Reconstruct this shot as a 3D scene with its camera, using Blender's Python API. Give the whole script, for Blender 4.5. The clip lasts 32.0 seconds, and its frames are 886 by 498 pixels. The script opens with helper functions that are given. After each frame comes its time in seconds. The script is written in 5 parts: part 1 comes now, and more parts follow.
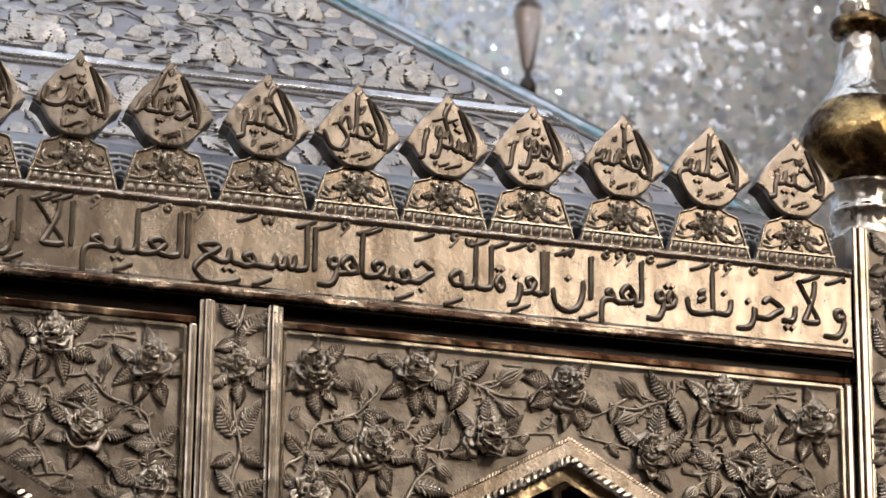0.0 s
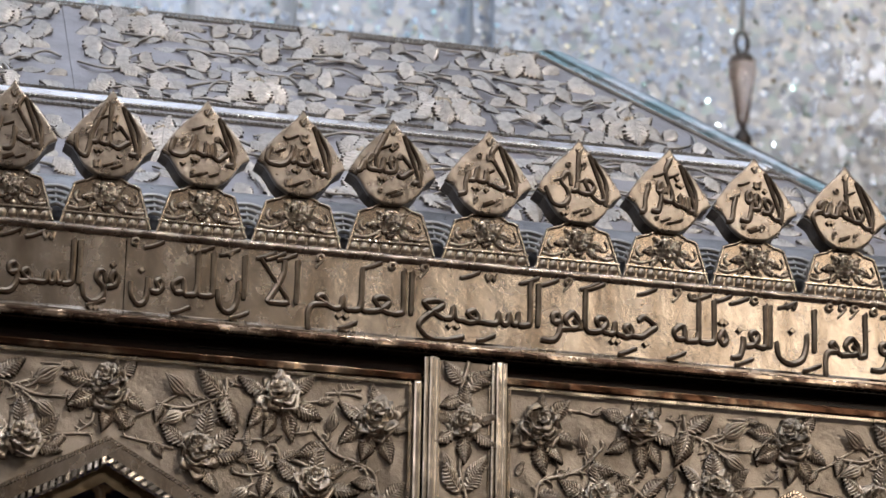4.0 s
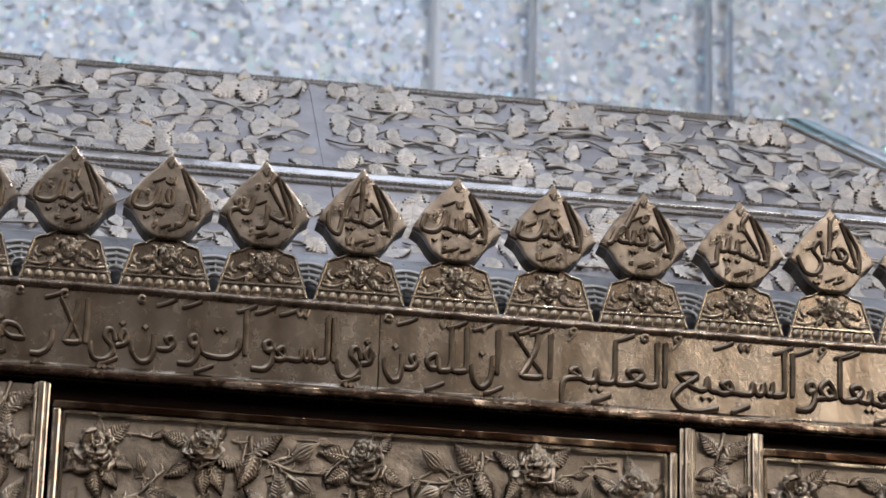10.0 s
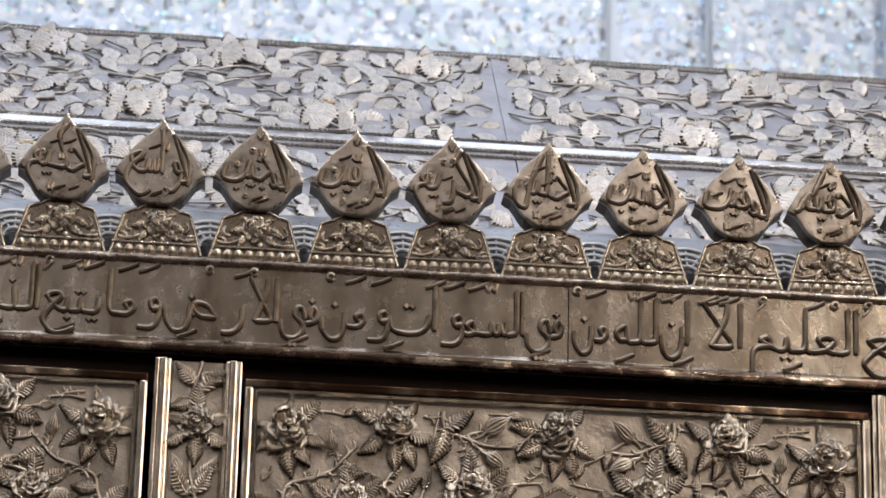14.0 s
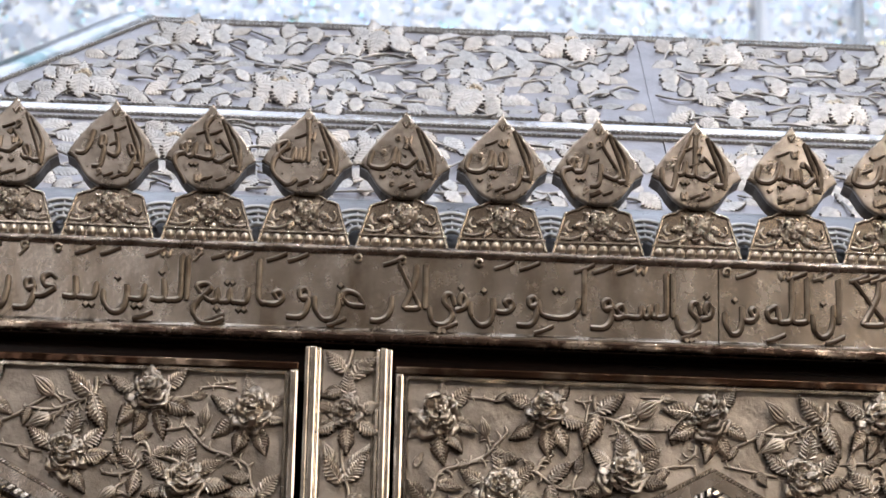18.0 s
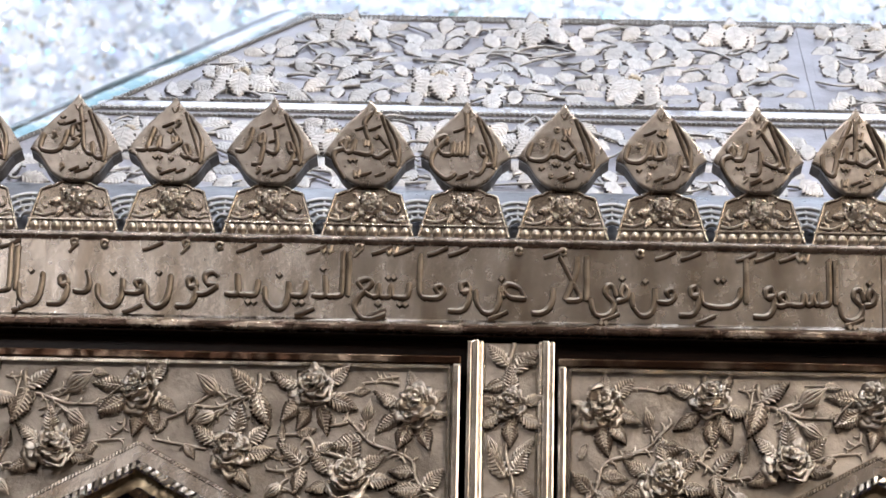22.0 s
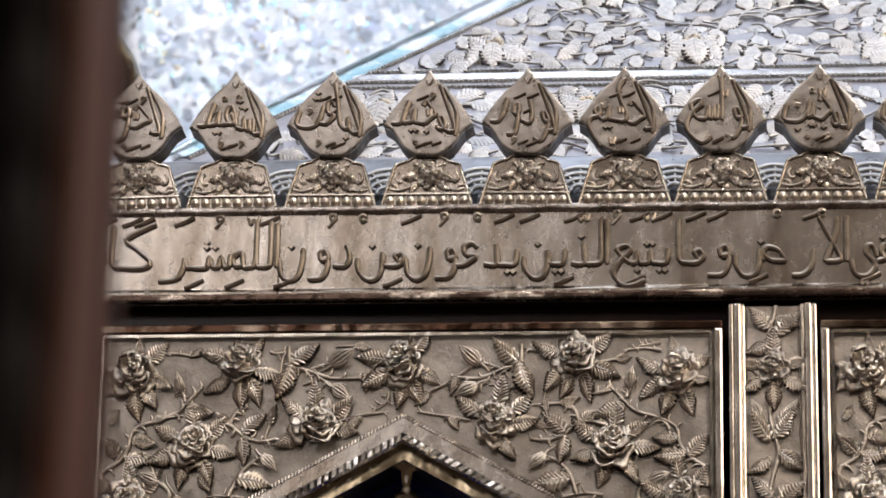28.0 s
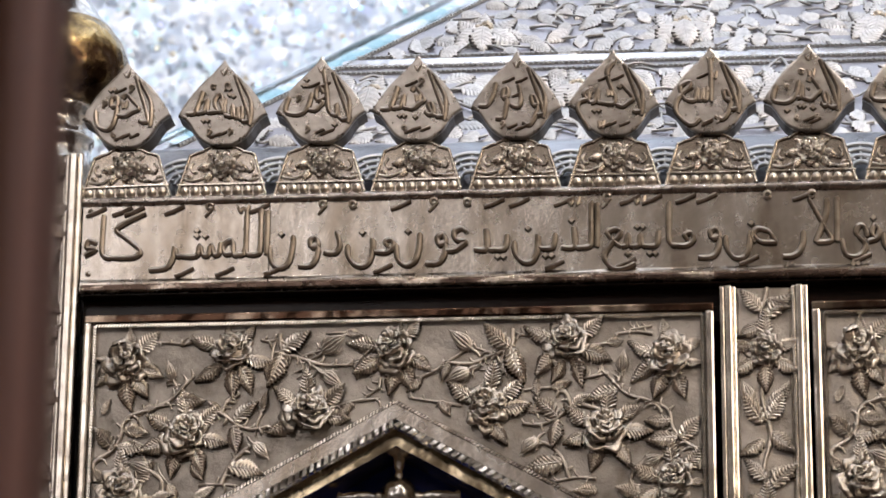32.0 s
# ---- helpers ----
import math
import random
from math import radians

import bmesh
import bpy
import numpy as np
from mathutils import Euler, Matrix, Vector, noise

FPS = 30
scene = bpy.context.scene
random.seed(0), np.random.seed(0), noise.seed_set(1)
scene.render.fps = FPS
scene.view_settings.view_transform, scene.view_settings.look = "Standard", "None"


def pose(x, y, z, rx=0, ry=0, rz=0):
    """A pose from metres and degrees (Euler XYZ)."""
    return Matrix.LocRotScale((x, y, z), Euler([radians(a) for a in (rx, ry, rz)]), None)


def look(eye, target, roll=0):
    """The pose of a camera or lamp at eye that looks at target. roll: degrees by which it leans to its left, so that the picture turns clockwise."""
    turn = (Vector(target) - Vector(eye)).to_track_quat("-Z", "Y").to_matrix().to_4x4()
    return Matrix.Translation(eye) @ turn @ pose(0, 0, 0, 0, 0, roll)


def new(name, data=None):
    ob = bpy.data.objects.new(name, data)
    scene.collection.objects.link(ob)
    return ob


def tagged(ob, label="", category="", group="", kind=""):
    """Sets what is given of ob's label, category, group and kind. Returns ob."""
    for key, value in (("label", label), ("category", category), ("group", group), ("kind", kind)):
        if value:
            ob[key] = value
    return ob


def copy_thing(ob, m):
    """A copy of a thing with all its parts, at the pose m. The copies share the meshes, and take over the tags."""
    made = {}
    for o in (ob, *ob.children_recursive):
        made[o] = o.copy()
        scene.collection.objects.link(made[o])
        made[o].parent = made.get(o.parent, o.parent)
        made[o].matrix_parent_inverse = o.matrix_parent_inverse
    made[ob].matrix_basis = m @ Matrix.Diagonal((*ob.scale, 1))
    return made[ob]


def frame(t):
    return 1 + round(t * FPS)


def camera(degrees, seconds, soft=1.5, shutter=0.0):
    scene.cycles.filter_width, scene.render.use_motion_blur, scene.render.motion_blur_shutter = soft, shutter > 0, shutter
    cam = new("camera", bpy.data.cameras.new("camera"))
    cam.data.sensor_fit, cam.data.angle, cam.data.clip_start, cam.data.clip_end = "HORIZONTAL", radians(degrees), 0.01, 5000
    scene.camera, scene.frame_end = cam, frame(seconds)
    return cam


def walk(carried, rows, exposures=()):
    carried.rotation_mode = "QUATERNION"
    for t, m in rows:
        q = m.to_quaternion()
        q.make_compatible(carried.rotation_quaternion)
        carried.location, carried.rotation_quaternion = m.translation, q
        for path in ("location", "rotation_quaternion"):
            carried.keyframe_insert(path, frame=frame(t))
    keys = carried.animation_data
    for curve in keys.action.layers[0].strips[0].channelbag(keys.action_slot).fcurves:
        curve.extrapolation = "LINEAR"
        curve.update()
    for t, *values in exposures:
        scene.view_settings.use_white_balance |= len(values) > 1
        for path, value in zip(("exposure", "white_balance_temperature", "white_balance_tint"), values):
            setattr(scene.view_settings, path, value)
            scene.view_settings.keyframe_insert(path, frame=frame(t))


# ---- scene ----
cam = camera(14.441, 32.0, soft=1.6)
# a long lens, sharp on the silver front
cam.data.dof.use_dof, cam.data.dof.focus_distance, cam.data.dof.aperture_fstop = True, 5.6, 7.6
# t, x, y, z, yaw, pitch, roll: a visitor stands about five metres off, looks up and pans from the right corner to the left one
PATH = [
    (0.0, -0.5353, -4.9522, 1.6105, -15.942, 19.774, 0.592),
    (0.5, -0.5386, -4.9530, 1.6084, -15.779, 20.006, 0.542),
    (1.0, -0.5415, -4.9539, 1.6069, -15.220, 20.137, 0.827),
    (1.5, -0.5445, -4.9551, 1.6062, -14.649, 20.216, 0.901),
    (2.0, -0.5473, -4.9566, 1.6057, -13.960, 20.371, 1.042),
    (2.5, -0.5503, -4.9587, 1.6053, -13.506, 20.509, 1.127),
    (3.0, -0.5536, -4.9611, 1.6049, -13.220, 20.555, 1.155),
    (3.5, -0.5568, -4.9635, 1.6047, -12.729, 20.564, 1.166),
    (5.5, -0.5676, -4.9711, 1.6069, -11.401, 21.133, 1.319),
    (6.0, -0.5699, -4.9723, 1.6071, -11.198, 21.369, 1.522),
    (6.5, -0.5720, -4.9728, 1.6070, -10.986, 21.470, 1.538),
    (7.0, -0.5743, -4.9727, 1.6072, -10.743, 21.386, 1.430),
    (7.5, -0.5769, -4.9723, 1.6080, -10.370, 21.377, 1.445),
    (8.0, -0.5799, -4.9717, 1.6092, -10.143, 21.467, 1.369),
    (8.5, -0.5831, -4.9709, 1.6104, -9.817, 21.534, 1.422),
    (9.0, -0.5865, -4.9699, 1.6116, -9.439, 21.574, 1.455),
    (9.5, -0.5900, -4.9687, 1.6126, -8.739, 21.595, 1.531),
    (10.0, -0.5928, -4.9676, 1.6128, -8.185, 21.626, 1.592),
    (10.5, -0.5953, -4.9667, 1.6125, -7.841, 21.405, 1.537),
    (11.0, -0.5979, -4.9658, 1.6128, -7.549, 21.217, 1.503),
    (11.5, -0.6009, -4.9653, 1.6132, -7.177, 21.214, 1.456),
    (12.0, -0.6040, -4.9649, 1.6132, -6.780, 21.208, 1.426),
    (12.5, -0.6065, -4.9647, 1.6129, -6.300, 21.176, 1.436),
    (13.0, -0.6088, -4.9649, 1.6123, -5.881, 21.124, 1.454),
    (13.5, -0.6112, -4.9652, 1.6116, -5.477, 21.127, 1.449),
    (14.0, -0.6132, -4.9654, 1.6108, -5.140, 21.129, 1.475),
    (14.5, -0.6144, -4.9653, 1.6104, -4.756, 21.108, 1.438),
    (15.0, -0.6142, -4.9646, 1.6104, -4.353, 21.100, 1.352),
    (15.5, -0.6121, -4.9635, 1.6110, -3.990, 21.084, 1.358),
    (17.5, -0.5981, -4.9576, 1.6141, -2.698, 20.814, 1.250),
    (18.0, -0.5962, -4.9563, 1.6146, -2.361, 20.827, 1.304),
    (18.5, -0.5949, -4.9554, 1.6144, -1.903, 20.817, 1.335),
    (19.0, -0.5927, -4.9546, 1.6138, -1.297, 20.772, 1.358),
    (19.5, -0.5890, -4.9540, 1.6138, -0.640, 20.659, 1.431),
    (20.0, -0.5846, -4.9533, 1.6146, -0.161, 20.580, 1.431),
    (20.5, -0.5807, -4.9527, 1.6156, -0.096, 20.606, 1.282),
    (21.0, -0.5791, -4.9523, 1.6163, -0.117, 20.813, 1.187),
    (21.5, -0.5802, -4.9521, 1.6165, 0.135, 20.825, 1.212),
    (22.0, -0.5828, -4.9523, 1.6166, 0.599, 20.647, 1.292),
    (22.5, -0.5860, -4.9530, 1.6165, 1.074, 20.619, 1.268),
    (23.0, -0.5895, -4.9541, 1.6158, 1.550, 20.597, 1.290),
    (23.5, -0.5927, -4.9555, 1.6148, 2.074, 20.501, 1.341),
    (24.0, -0.5955, -4.9569, 1.6143, 2.598, 20.433, 1.284),
    (24.5, -0.5972, -4.9580, 1.6145, 3.240, 20.361, 1.334),
    (25.0, -0.5982, -4.9589, 1.6149, 3.692, 20.418, 1.305),
    (25.5, -0.5986, -4.9594, 1.6155, 4.160, 20.443, 1.212),
    (26.0, -0.5987, -4.9595, 1.6164, 4.698, 20.385, 1.218),
    (26.5, -0.5966, -4.9591, 1.6177, 5.080, 20.312, 1.387),
    (28.5, -0.5694, -4.9552, 1.6246, 5.286, 19.699, 0.927),
    (29.0, -0.5615, -4.9540, 1.6266, 5.901, 19.450, 1.089),
    (29.5, -0.5560, -4.9528, 1.6283, 6.098, 19.575, 0.981),
    (30.0, -0.5521, -4.9517, 1.6291, 6.017, 19.729, 0.600),
    (30.5, -0.5495, -4.9509, 1.6296, 6.138, 19.593, 0.443),
    (31.0, -0.5499, -4.9505, 1.6303, 6.215, 19.243, 0.595),
    (31.5, -0.5519, -4.9505, 1.6310, 5.975, 19.210, 0.565),
    (32.0, -0.5547, -4.9508, 1.6316, 5.247, 19.647, 0.484),
]
walk(cam, [(t, pose(x, y, z, 90 + pitch, 0, yaw) @ pose(0, 0, 0, 0, 0, roll)) for t, x, y, z, yaw, pitch, roll in PATH],
     exposures=((0.0, -0.05, 6450, 16), (3.0, -0.07, 6400, 16), (6.0, -0.23, 6350, 16), (9.0, -0.17, 6350, 16), (10.0, -0.21, 6350, 16), (11.0, -0.19, 6350, 16), (12.0, 0.40, 6350, 16), (13.0, 0.36, 6350, 16), (15.0, 0.23, 6350, 16), (18.0, 0.49, 6300, 16), (20.0, 0.53, 6300, 16), (21.0, 0.69, 6250, 16), (22.0, 0.73, 6250, 16), (24.0, 0.73, 6250, 16), (25.0, 0.58, 6250, 16), (26.0, 0.58, 6250, 16), (29.0, 0.76, 6250, 16), (32.0, 0.72, 6250, 16)))

# ---- world and lights ----
world = bpy.data.worlds.new("world")
scene.world = world
world.use_nodes = True
sky = world.node_tree.nodes.new("ShaderNodeTexSky")
sky.sky_type, sky.sun_disc = "NISHITA", False
sky.sun_elevation, sky.sun_rotation = radians(40), radians(120)
world.node_tree.links.new(sky.outputs[0], world.node_tree.nodes["Background"].inputs[0])
world.node_tree.nodes["Background"].inputs[1].default_value = 0.12


def area(name, eye, target, size, size_y, power, colour):
    data = bpy.data.lights.new(name, "AREA")
    data.shape, data.size, data.size_y, data.energy, data.color = "RECTANGLE", size, size_y, power, colour
    ob = new(name, data)
    ob.matrix_world = look(eye, target)
    return ob


# cool fill lamps added under the closed ceiling to light roof and mirrors
for x, power in ((-3.3, 27), (-1.2, 37), (0.7, 40), (2.7, 33)):
    area("dome_light", (x, 0.5, 8.9), (x, 0.5, 0.0), 1.25, 7.4, power, (0.80, 0.90, 1.0))
# two warm fill lamps added before the closed south wall for the silver to reflect
area("doorway_light", (3.75, -6.85, 5.65), (1.8, 0, 3.45), 3.3, 2.8, 124, (1.0, 0.82, 0.60))
area("side_door_light", (-2.85, -6.85, 5.25), (-1.3, 0, 3.45), 2.2, 2.8, 32, (1.0, 0.93, 0.85))


def bulb(at, power, colour, radius=0.05):
    data = bpy.data.lights.new("bulb_light", "POINT")
    data.energy, data.color, data.shadow_soft_size = power, colour, radius
    new("bulb_light", data).location = at


# two rings of unseen point lamps added high over the visitor for glints and fill
for cx, cy, cz, ring, count, power in ((1.7, -3.0, 6.6, 0.8, 7, 24), (-1.7, -2.8, 6.8, 0.8, 7, 9)):
    for k in range(count):
        a = 2 * math.pi * k / count
        bulb((cx + ring * math.cos(a), cy + ring * math.sin(a), cz + 0.25 * (k % 2)), power, (1.0, 0.93, 0.83))
# two more point lamps added near the mirror wall
for at, power in (((3.4, 2.6, 7.2), 9), ((-2.6, 2.8, 7.4), 9)):
    bulb(at, power, (1.0, 0.92, 0.80))


# ---- materials ----
def material(name):
    m = bpy.data.materials.new(name)
    m.use_nodes = True
    return m, m.node_tree.nodes, m.node_tree.links, m.node_tree.nodes["Principled BSDF"]


def tex_noise(nodes, links, scale, detail=4.0, rough=0.55, stretch=None):
    n = nodes.new("ShaderNodeTexNoise")
    n.inputs["Scale"].default_value, n.inputs["Detail"].default_value, n.inputs["Roughness"].default_value = scale, detail, rough
    c = nodes.new("ShaderNodeTexCoord")
    if stretch:
        mp = nodes.new("ShaderNodeMapping")
        mp.inputs["Scale"].default_value = stretch
        links.new(c.outputs["Object"], mp.inputs[0])
        links.new(mp.outputs[0], n.inputs["Vector"])
    else:
        links.new(c.outputs["Object"], n.inputs["Vector"])
    return n


def ramp(nodes, links, source, stops):
    r = nodes.new("ShaderNodeValToRGB")
    while len(r.color_ramp.elements) < len(stops):
        r.color_ramp.elements.new(0.5)
    for e, (at, c) in zip(r.color_ramp.elements, stops):
        e.position, e.color = at, (*c, 1) if len(c) == 3 else c
    links.new(source, r.inputs[0])
    return r


def metal(name, light, dark, rough=(0.28, 0.45), stain=9.0, bump=0.15, fine=160.0, vary=0.0, hammer=0.0, stretch=None, edge=(0.32, 0.56)):
    """Wrought metal: patches of the dark tint (mostly tarnish), fine scratches and dents."""
    m, nodes, links, b = material(name)
    b.inputs["Metallic"].default_value = 1.0
    big = tex_noise(nodes, links, stain, 6, 0.62, stretch)
    col = ramp(nodes, links, big.outputs["Fac"], [(edge[0], dark), (edge[1], light), (0.85, tuple(min(1, 1.08 * c) for c in light))])
    out = col.outputs[0]
    if vary:
        info = nodes.new("ShaderNodeObjectInfo")
        hsv = nodes.new("ShaderNodeHueSaturation")
        mr = nodes.new("ShaderNodeMapRange")
        mr.inputs["To Min"].default_value, mr.inputs["To Max"].default_value = 1 - vary, 1 + vary
        links.new(info.outputs["Random"], mr.inputs[0])
        links.new(mr.outputs[0], hsv.inputs["Value"])
        links.new(out, hsv.inputs["Color"])
        out = hsv.outputs[0]
    links.new(out, b.inputs["Base Color"])
    small = tex_noise(nodes, links, fine, 5, 0.6)
    rr = nodes.new("ShaderNodeMapRange")
    rr.inputs["From Min"].default_value, rr.inputs["From Max"].default_value = 0.3, 0.7
    rr.inputs["To Min"].default_value, rr.inputs["To Max"].default_value = rough
    mid = tex_noise(nodes, links, 34, 5, 0.6)
    links.new(mid.outputs["Fac"], rr.inputs[0])
    links.new(rr.outputs[0], b.inputs["Roughness"])
    bp = nodes.new("ShaderNodeBump")
    bp.inputs["Strength"].default_value, bp.inputs["Distance"].default_value = bump, 0.004
    links.new(small.outputs["Fac"], bp.inputs["Height"])
    last = bp
    if hammer:
        dent = tex_noise(nodes, links, 22, 2, 0.4)
        b2 = nodes.new("ShaderNodeBump")
        b2.inputs["Strength"].default_value, b2.inputs["Distance"].default_value = hammer, 0.02
        links.new(dent.outputs["Fac"], b2.inputs["Height"])
        links.new(bp.outputs[0], b2.inputs["Normal"])
        last = b2
    links.new(last.outputs[0], b.inputs["Normal"])
    return m


SILVER_BAND = metal("aged_silver_sheet", (0.50, 0.462, 0.415), (0.27, 0.225, 0.176), (0.19, 0.31), 7.0, 0.12, 140, 0, 0.05, (1.9, 1.9, 0.45), (0.36, 0.60))
SILVER_PLAQUE = metal("aged_silver_plaque", (0.50, 0.463, 0.42), (0.27, 0.24, 0.208), (0.22, 0.36), 17.0, 0.14, 170, 0.10, 0.26, None, (0.36, 0.60))
SILVER_LETTER = metal("worn_silver_letters", (0.50, 0.437, 0.362), (0.25, 0.21, 0.168), (0.26, 0.42), 25.0, 0.10, 170, 0.08)
TARNISHED_LETTER = metal("tarnished_plaque_letters", (0.44, 0.38, 0.315), (0.19, 0.157, 0.126), (0.28, 0.44), 25.0, 0.10, 170, 0.08)
SILVER_GROUND = metal("dull_silver_ground", (0.47, 0.43, 0.38), (0.25, 0.222, 0.19), (0.33, 0.48), 13.0, 0.28, 190, 0.0, 0.25)
SILVER_RELIEF = metal("chased_silver_relief", (0.70, 0.645, 0.57), (0.42, 0.375, 0.32), (0.30, 0.46), 34.0, 0.20, 240, 0.14, 0.35)
SILVER_POLISH = metal("polished_silver_moulding", (0.76, 0.71, 0.63), (0.44, 0.39, 0.33), (0.12, 0.26), 14.0, 0.06, 90, 0.04, 0.10)
SILVER_ROOF = metal("cool_silver_roof_sheet", (0.46, 0.455, 0.49), (0.35, 0.345, 0.375), (0.36, 0.50), 6.0, 0.22, 150, 0.0, 0.15)
SILVER_LEAF = metal("bright_silver_roof_leaf", (0.58, 0.575, 0.565), (0.42, 0.415, 0.41), (0.32, 0.48), 46.0, 0.10, 240, 0.14, 0.08)
SILVER_RAIL = metal("polished_roof_rail", (0.74, 0.755, 0.79), (0.50, 0.51, 0.54), (0.16, 0.30), 9.0, 0.06, 90, 0.0, 0.12)
SILVER_GILT = metal("faintly_gilt_silver_flower", (0.70, 0.62, 0.50), (0.46, 0.39, 0.30), (0.26, 0.42), 22.0, 0.12, 200, 0.10)
SILVER_PED = metal("chased_pedestal_silver", (0.73, 0.67, 0.59), (0.40, 0.355, 0.30), (0.20, 0.36), 34.0, 0.12, 200, 0.10)
SILVER_COVE = metal("grey_silver_cove", (0.34, 0.35, 0.375), (0.17, 0.172, 0.185), (0.26, 0.42), 9.0, 0.18, 120, 0.05)
# teal patches: the coloured reflection on the hip caps is painted in
SILVER_HIP = metal("mirror_polished_hip_strip", (0.56, 0.60, 0.65), (0.24, 0.38, 0.42), (0.16, 0.30), 9.0, 0.08, 60, 0.0, 0.10, None, (0.42, 0.56))
BRASS = metal("tarnished_brass", (0.56, 0.41, 0.19), (0.07, 0.040, 0.022), (0.14, 0.32), 11.0, 0.2, 120, 0, 0.6, None, (0.44, 0.60))
SILVER_CRAZE = metal("hammered_bright_silver", (0.84, 0.83, 0.80), (0.60, 0.58, 0.54), (0.10, 0.24), 20.0, 0.2, 90, 0, 0.6)


def wood(name, light, dark, rough, stretch=(14, 14, 1.2), coat=0.3):
    m, nodes, links, b = material(name)
    n = tex_noise(nodes, links, 6, 7, 0.6, stretch)
    c = ramp(nodes, links, n.outputs["Fac"], [(0.3, dark), (0.7, light)])
    links.new(c.outputs[0], b.inputs["Base Color"])
    b.inputs["Roughness"].default_value = rough
    b.inputs["Coat Weight"].default_value = coat
    b.inputs["Coat Roughness"].default_value = 0.15
    bp = nodes.new("ShaderNodeBump")
    bp.inputs["Strength"].default_value, bp.inputs["Distance"].default_value = 0.2, 0.003
    links.new(n.outputs["Fac"], bp.inputs["Height"])
    links.new(bp.outputs[0], b.inputs["Normal"])
    return m


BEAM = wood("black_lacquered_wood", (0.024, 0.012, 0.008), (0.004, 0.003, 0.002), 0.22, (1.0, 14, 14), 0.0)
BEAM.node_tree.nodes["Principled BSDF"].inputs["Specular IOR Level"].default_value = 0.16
# near-black base: the unlit shade of the post's front is put into the colour
POST_WOOD = wood("dark_stained_wood", (0.006, 0.0035, 0.0025), (0.002, 0.0015, 0.001), 0.9, (14, 14, 1.2), 0.0)
POST_WOOD.node_tree.nodes["Principled BSDF"].inputs["Specular IOR Level"].default_value = 0.05
JAMB_WOOD = wood("worn_brown_wood", (0.215, 0.088, 0.057), (0.072, 0.029, 0.019), 0.7, (34, 34, 0.8), 0.0)
REVEAL_WOOD = wood("reddish_brown_wood", (0.245, 0.088, 0.052), (0.098, 0.035, 0.021), 0.7, (34, 34, 0.8), 0.0)
CARVED_WOOD = wood("dark_carved_wood", (0.010, 0.006, 0.0045), (0.004, 0.0025, 0.002), 0.9, (14, 14, 1.2), 0.0)
UNSEEN_WALL = wood("walnut_panelling", (0.22, 0.185, 0.155), (0.13, 0.108, 0.09), 0.5, (9, 9, 1.0), 0.1)


def plain(name, light, dark, rough, scale=4.0, metallic=0.0):
    m, nodes, links, b = material(name)
    n = tex_noise(nodes, links, scale, 6, 0.6)
    c = ramp(nodes, links, n.outputs["Fac"], [(0.3, dark), (0.7, light)])
    links.new(c.outputs[0], b.inputs["Base Color"])
    b.inputs["Roughness"].default_value, b.inputs["Metallic"].default_value = rough, metallic
    bp = nodes.new("ShaderNodeBump")
    bp.inputs["Strength"].default_value, bp.inputs["Distance"].default_value = 0.15, 0.004
    links.new(n.outputs["Fac"], bp.inputs["Height"])
    links.new(bp.outputs[0], b.inputs["Normal"])
    return m


PLASTER = plain("cream_plaster", (0.62, 0.58, 0.52), (0.52, 0.48, 0.42), 0.8)
UNSEEN_FLOOR = plain("brown_carpet", (0.17, 0.115, 0.090), (0.095, 0.064, 0.050), 0.95, 30)
BLUE_GLASS = plain("deep_blue_enamel", (0.016, 0.030, 0.20), (0.007, 0.013, 0.08), 0.12, 18)
LAMP_GLASS = plain("pale_rose_glass", (0.95, 0.84, 0.77), (0.88, 0.70, 0.60), 0.10, 14)
LAMP_GLASS.node_tree.nodes["Principled BSDF"].inputs["Transmission Weight"].default_value = 0.85
OXIDE = plain("black_oxidised_silver", (0.040, 0.027, 0.020), (0.012, 0.009, 0.008), 0.55, 20)
OXIDE.node_tree.nodes["Principled BSDF"].inputs["Specular IOR Level"].default_value = 0.15
# tarnished brown lip; its pale patches are broken highlights put into the colour
LIP = metal("half_tarnished_lip", (0.48, 0.41, 0.34), (0.085, 0.058, 0.045), (0.18, 0.34), 9.0, 0.10, 90, 0.0, 0.30, (1, 1, 2.5), (0.51, 0.58))
GILT_REVEAL = metal("yellowed_polished_reveal", (0.58, 0.49, 0.34), (0.20, 0.15, 0.09), (0.12, 0.28), 11.0, 0.10, 120, 0.0, 0.25, None, (0.38, 0.60))
UPPER_LIP = metal("bright_worn_edge", (0.46, 0.42, 0.385), (0.22, 0.19, 0.165), (0.20, 0.34), 16.0, 0.12, 90, 0.0, 0.35, None, (0.40, 0.55))
# darker flank metals: crevice shade round the relief put into colour, along with tarnish
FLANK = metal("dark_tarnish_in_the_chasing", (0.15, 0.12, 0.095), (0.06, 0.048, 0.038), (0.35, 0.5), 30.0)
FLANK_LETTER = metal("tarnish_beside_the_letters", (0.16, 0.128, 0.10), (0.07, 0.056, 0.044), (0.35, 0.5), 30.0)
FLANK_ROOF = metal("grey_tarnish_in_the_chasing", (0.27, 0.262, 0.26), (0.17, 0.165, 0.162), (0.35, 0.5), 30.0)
# top rails of the panels: overhang shade and amber reflections painted as patches
TOP_RAIL_TONE = metal("brown_tarnished_silver", (0.34, 0.275, 0.21), (0.055, 0.030, 0.019), (0.14, 0.28), 5.0, 0.08, 90, 0.0, 0.25, None, (0.50, 0.66))
DARK_METAL = metal("blackened_metal", (0.10, 0.09, 0.085), (0.05, 0.045, 0.04), (0.3, 0.5))


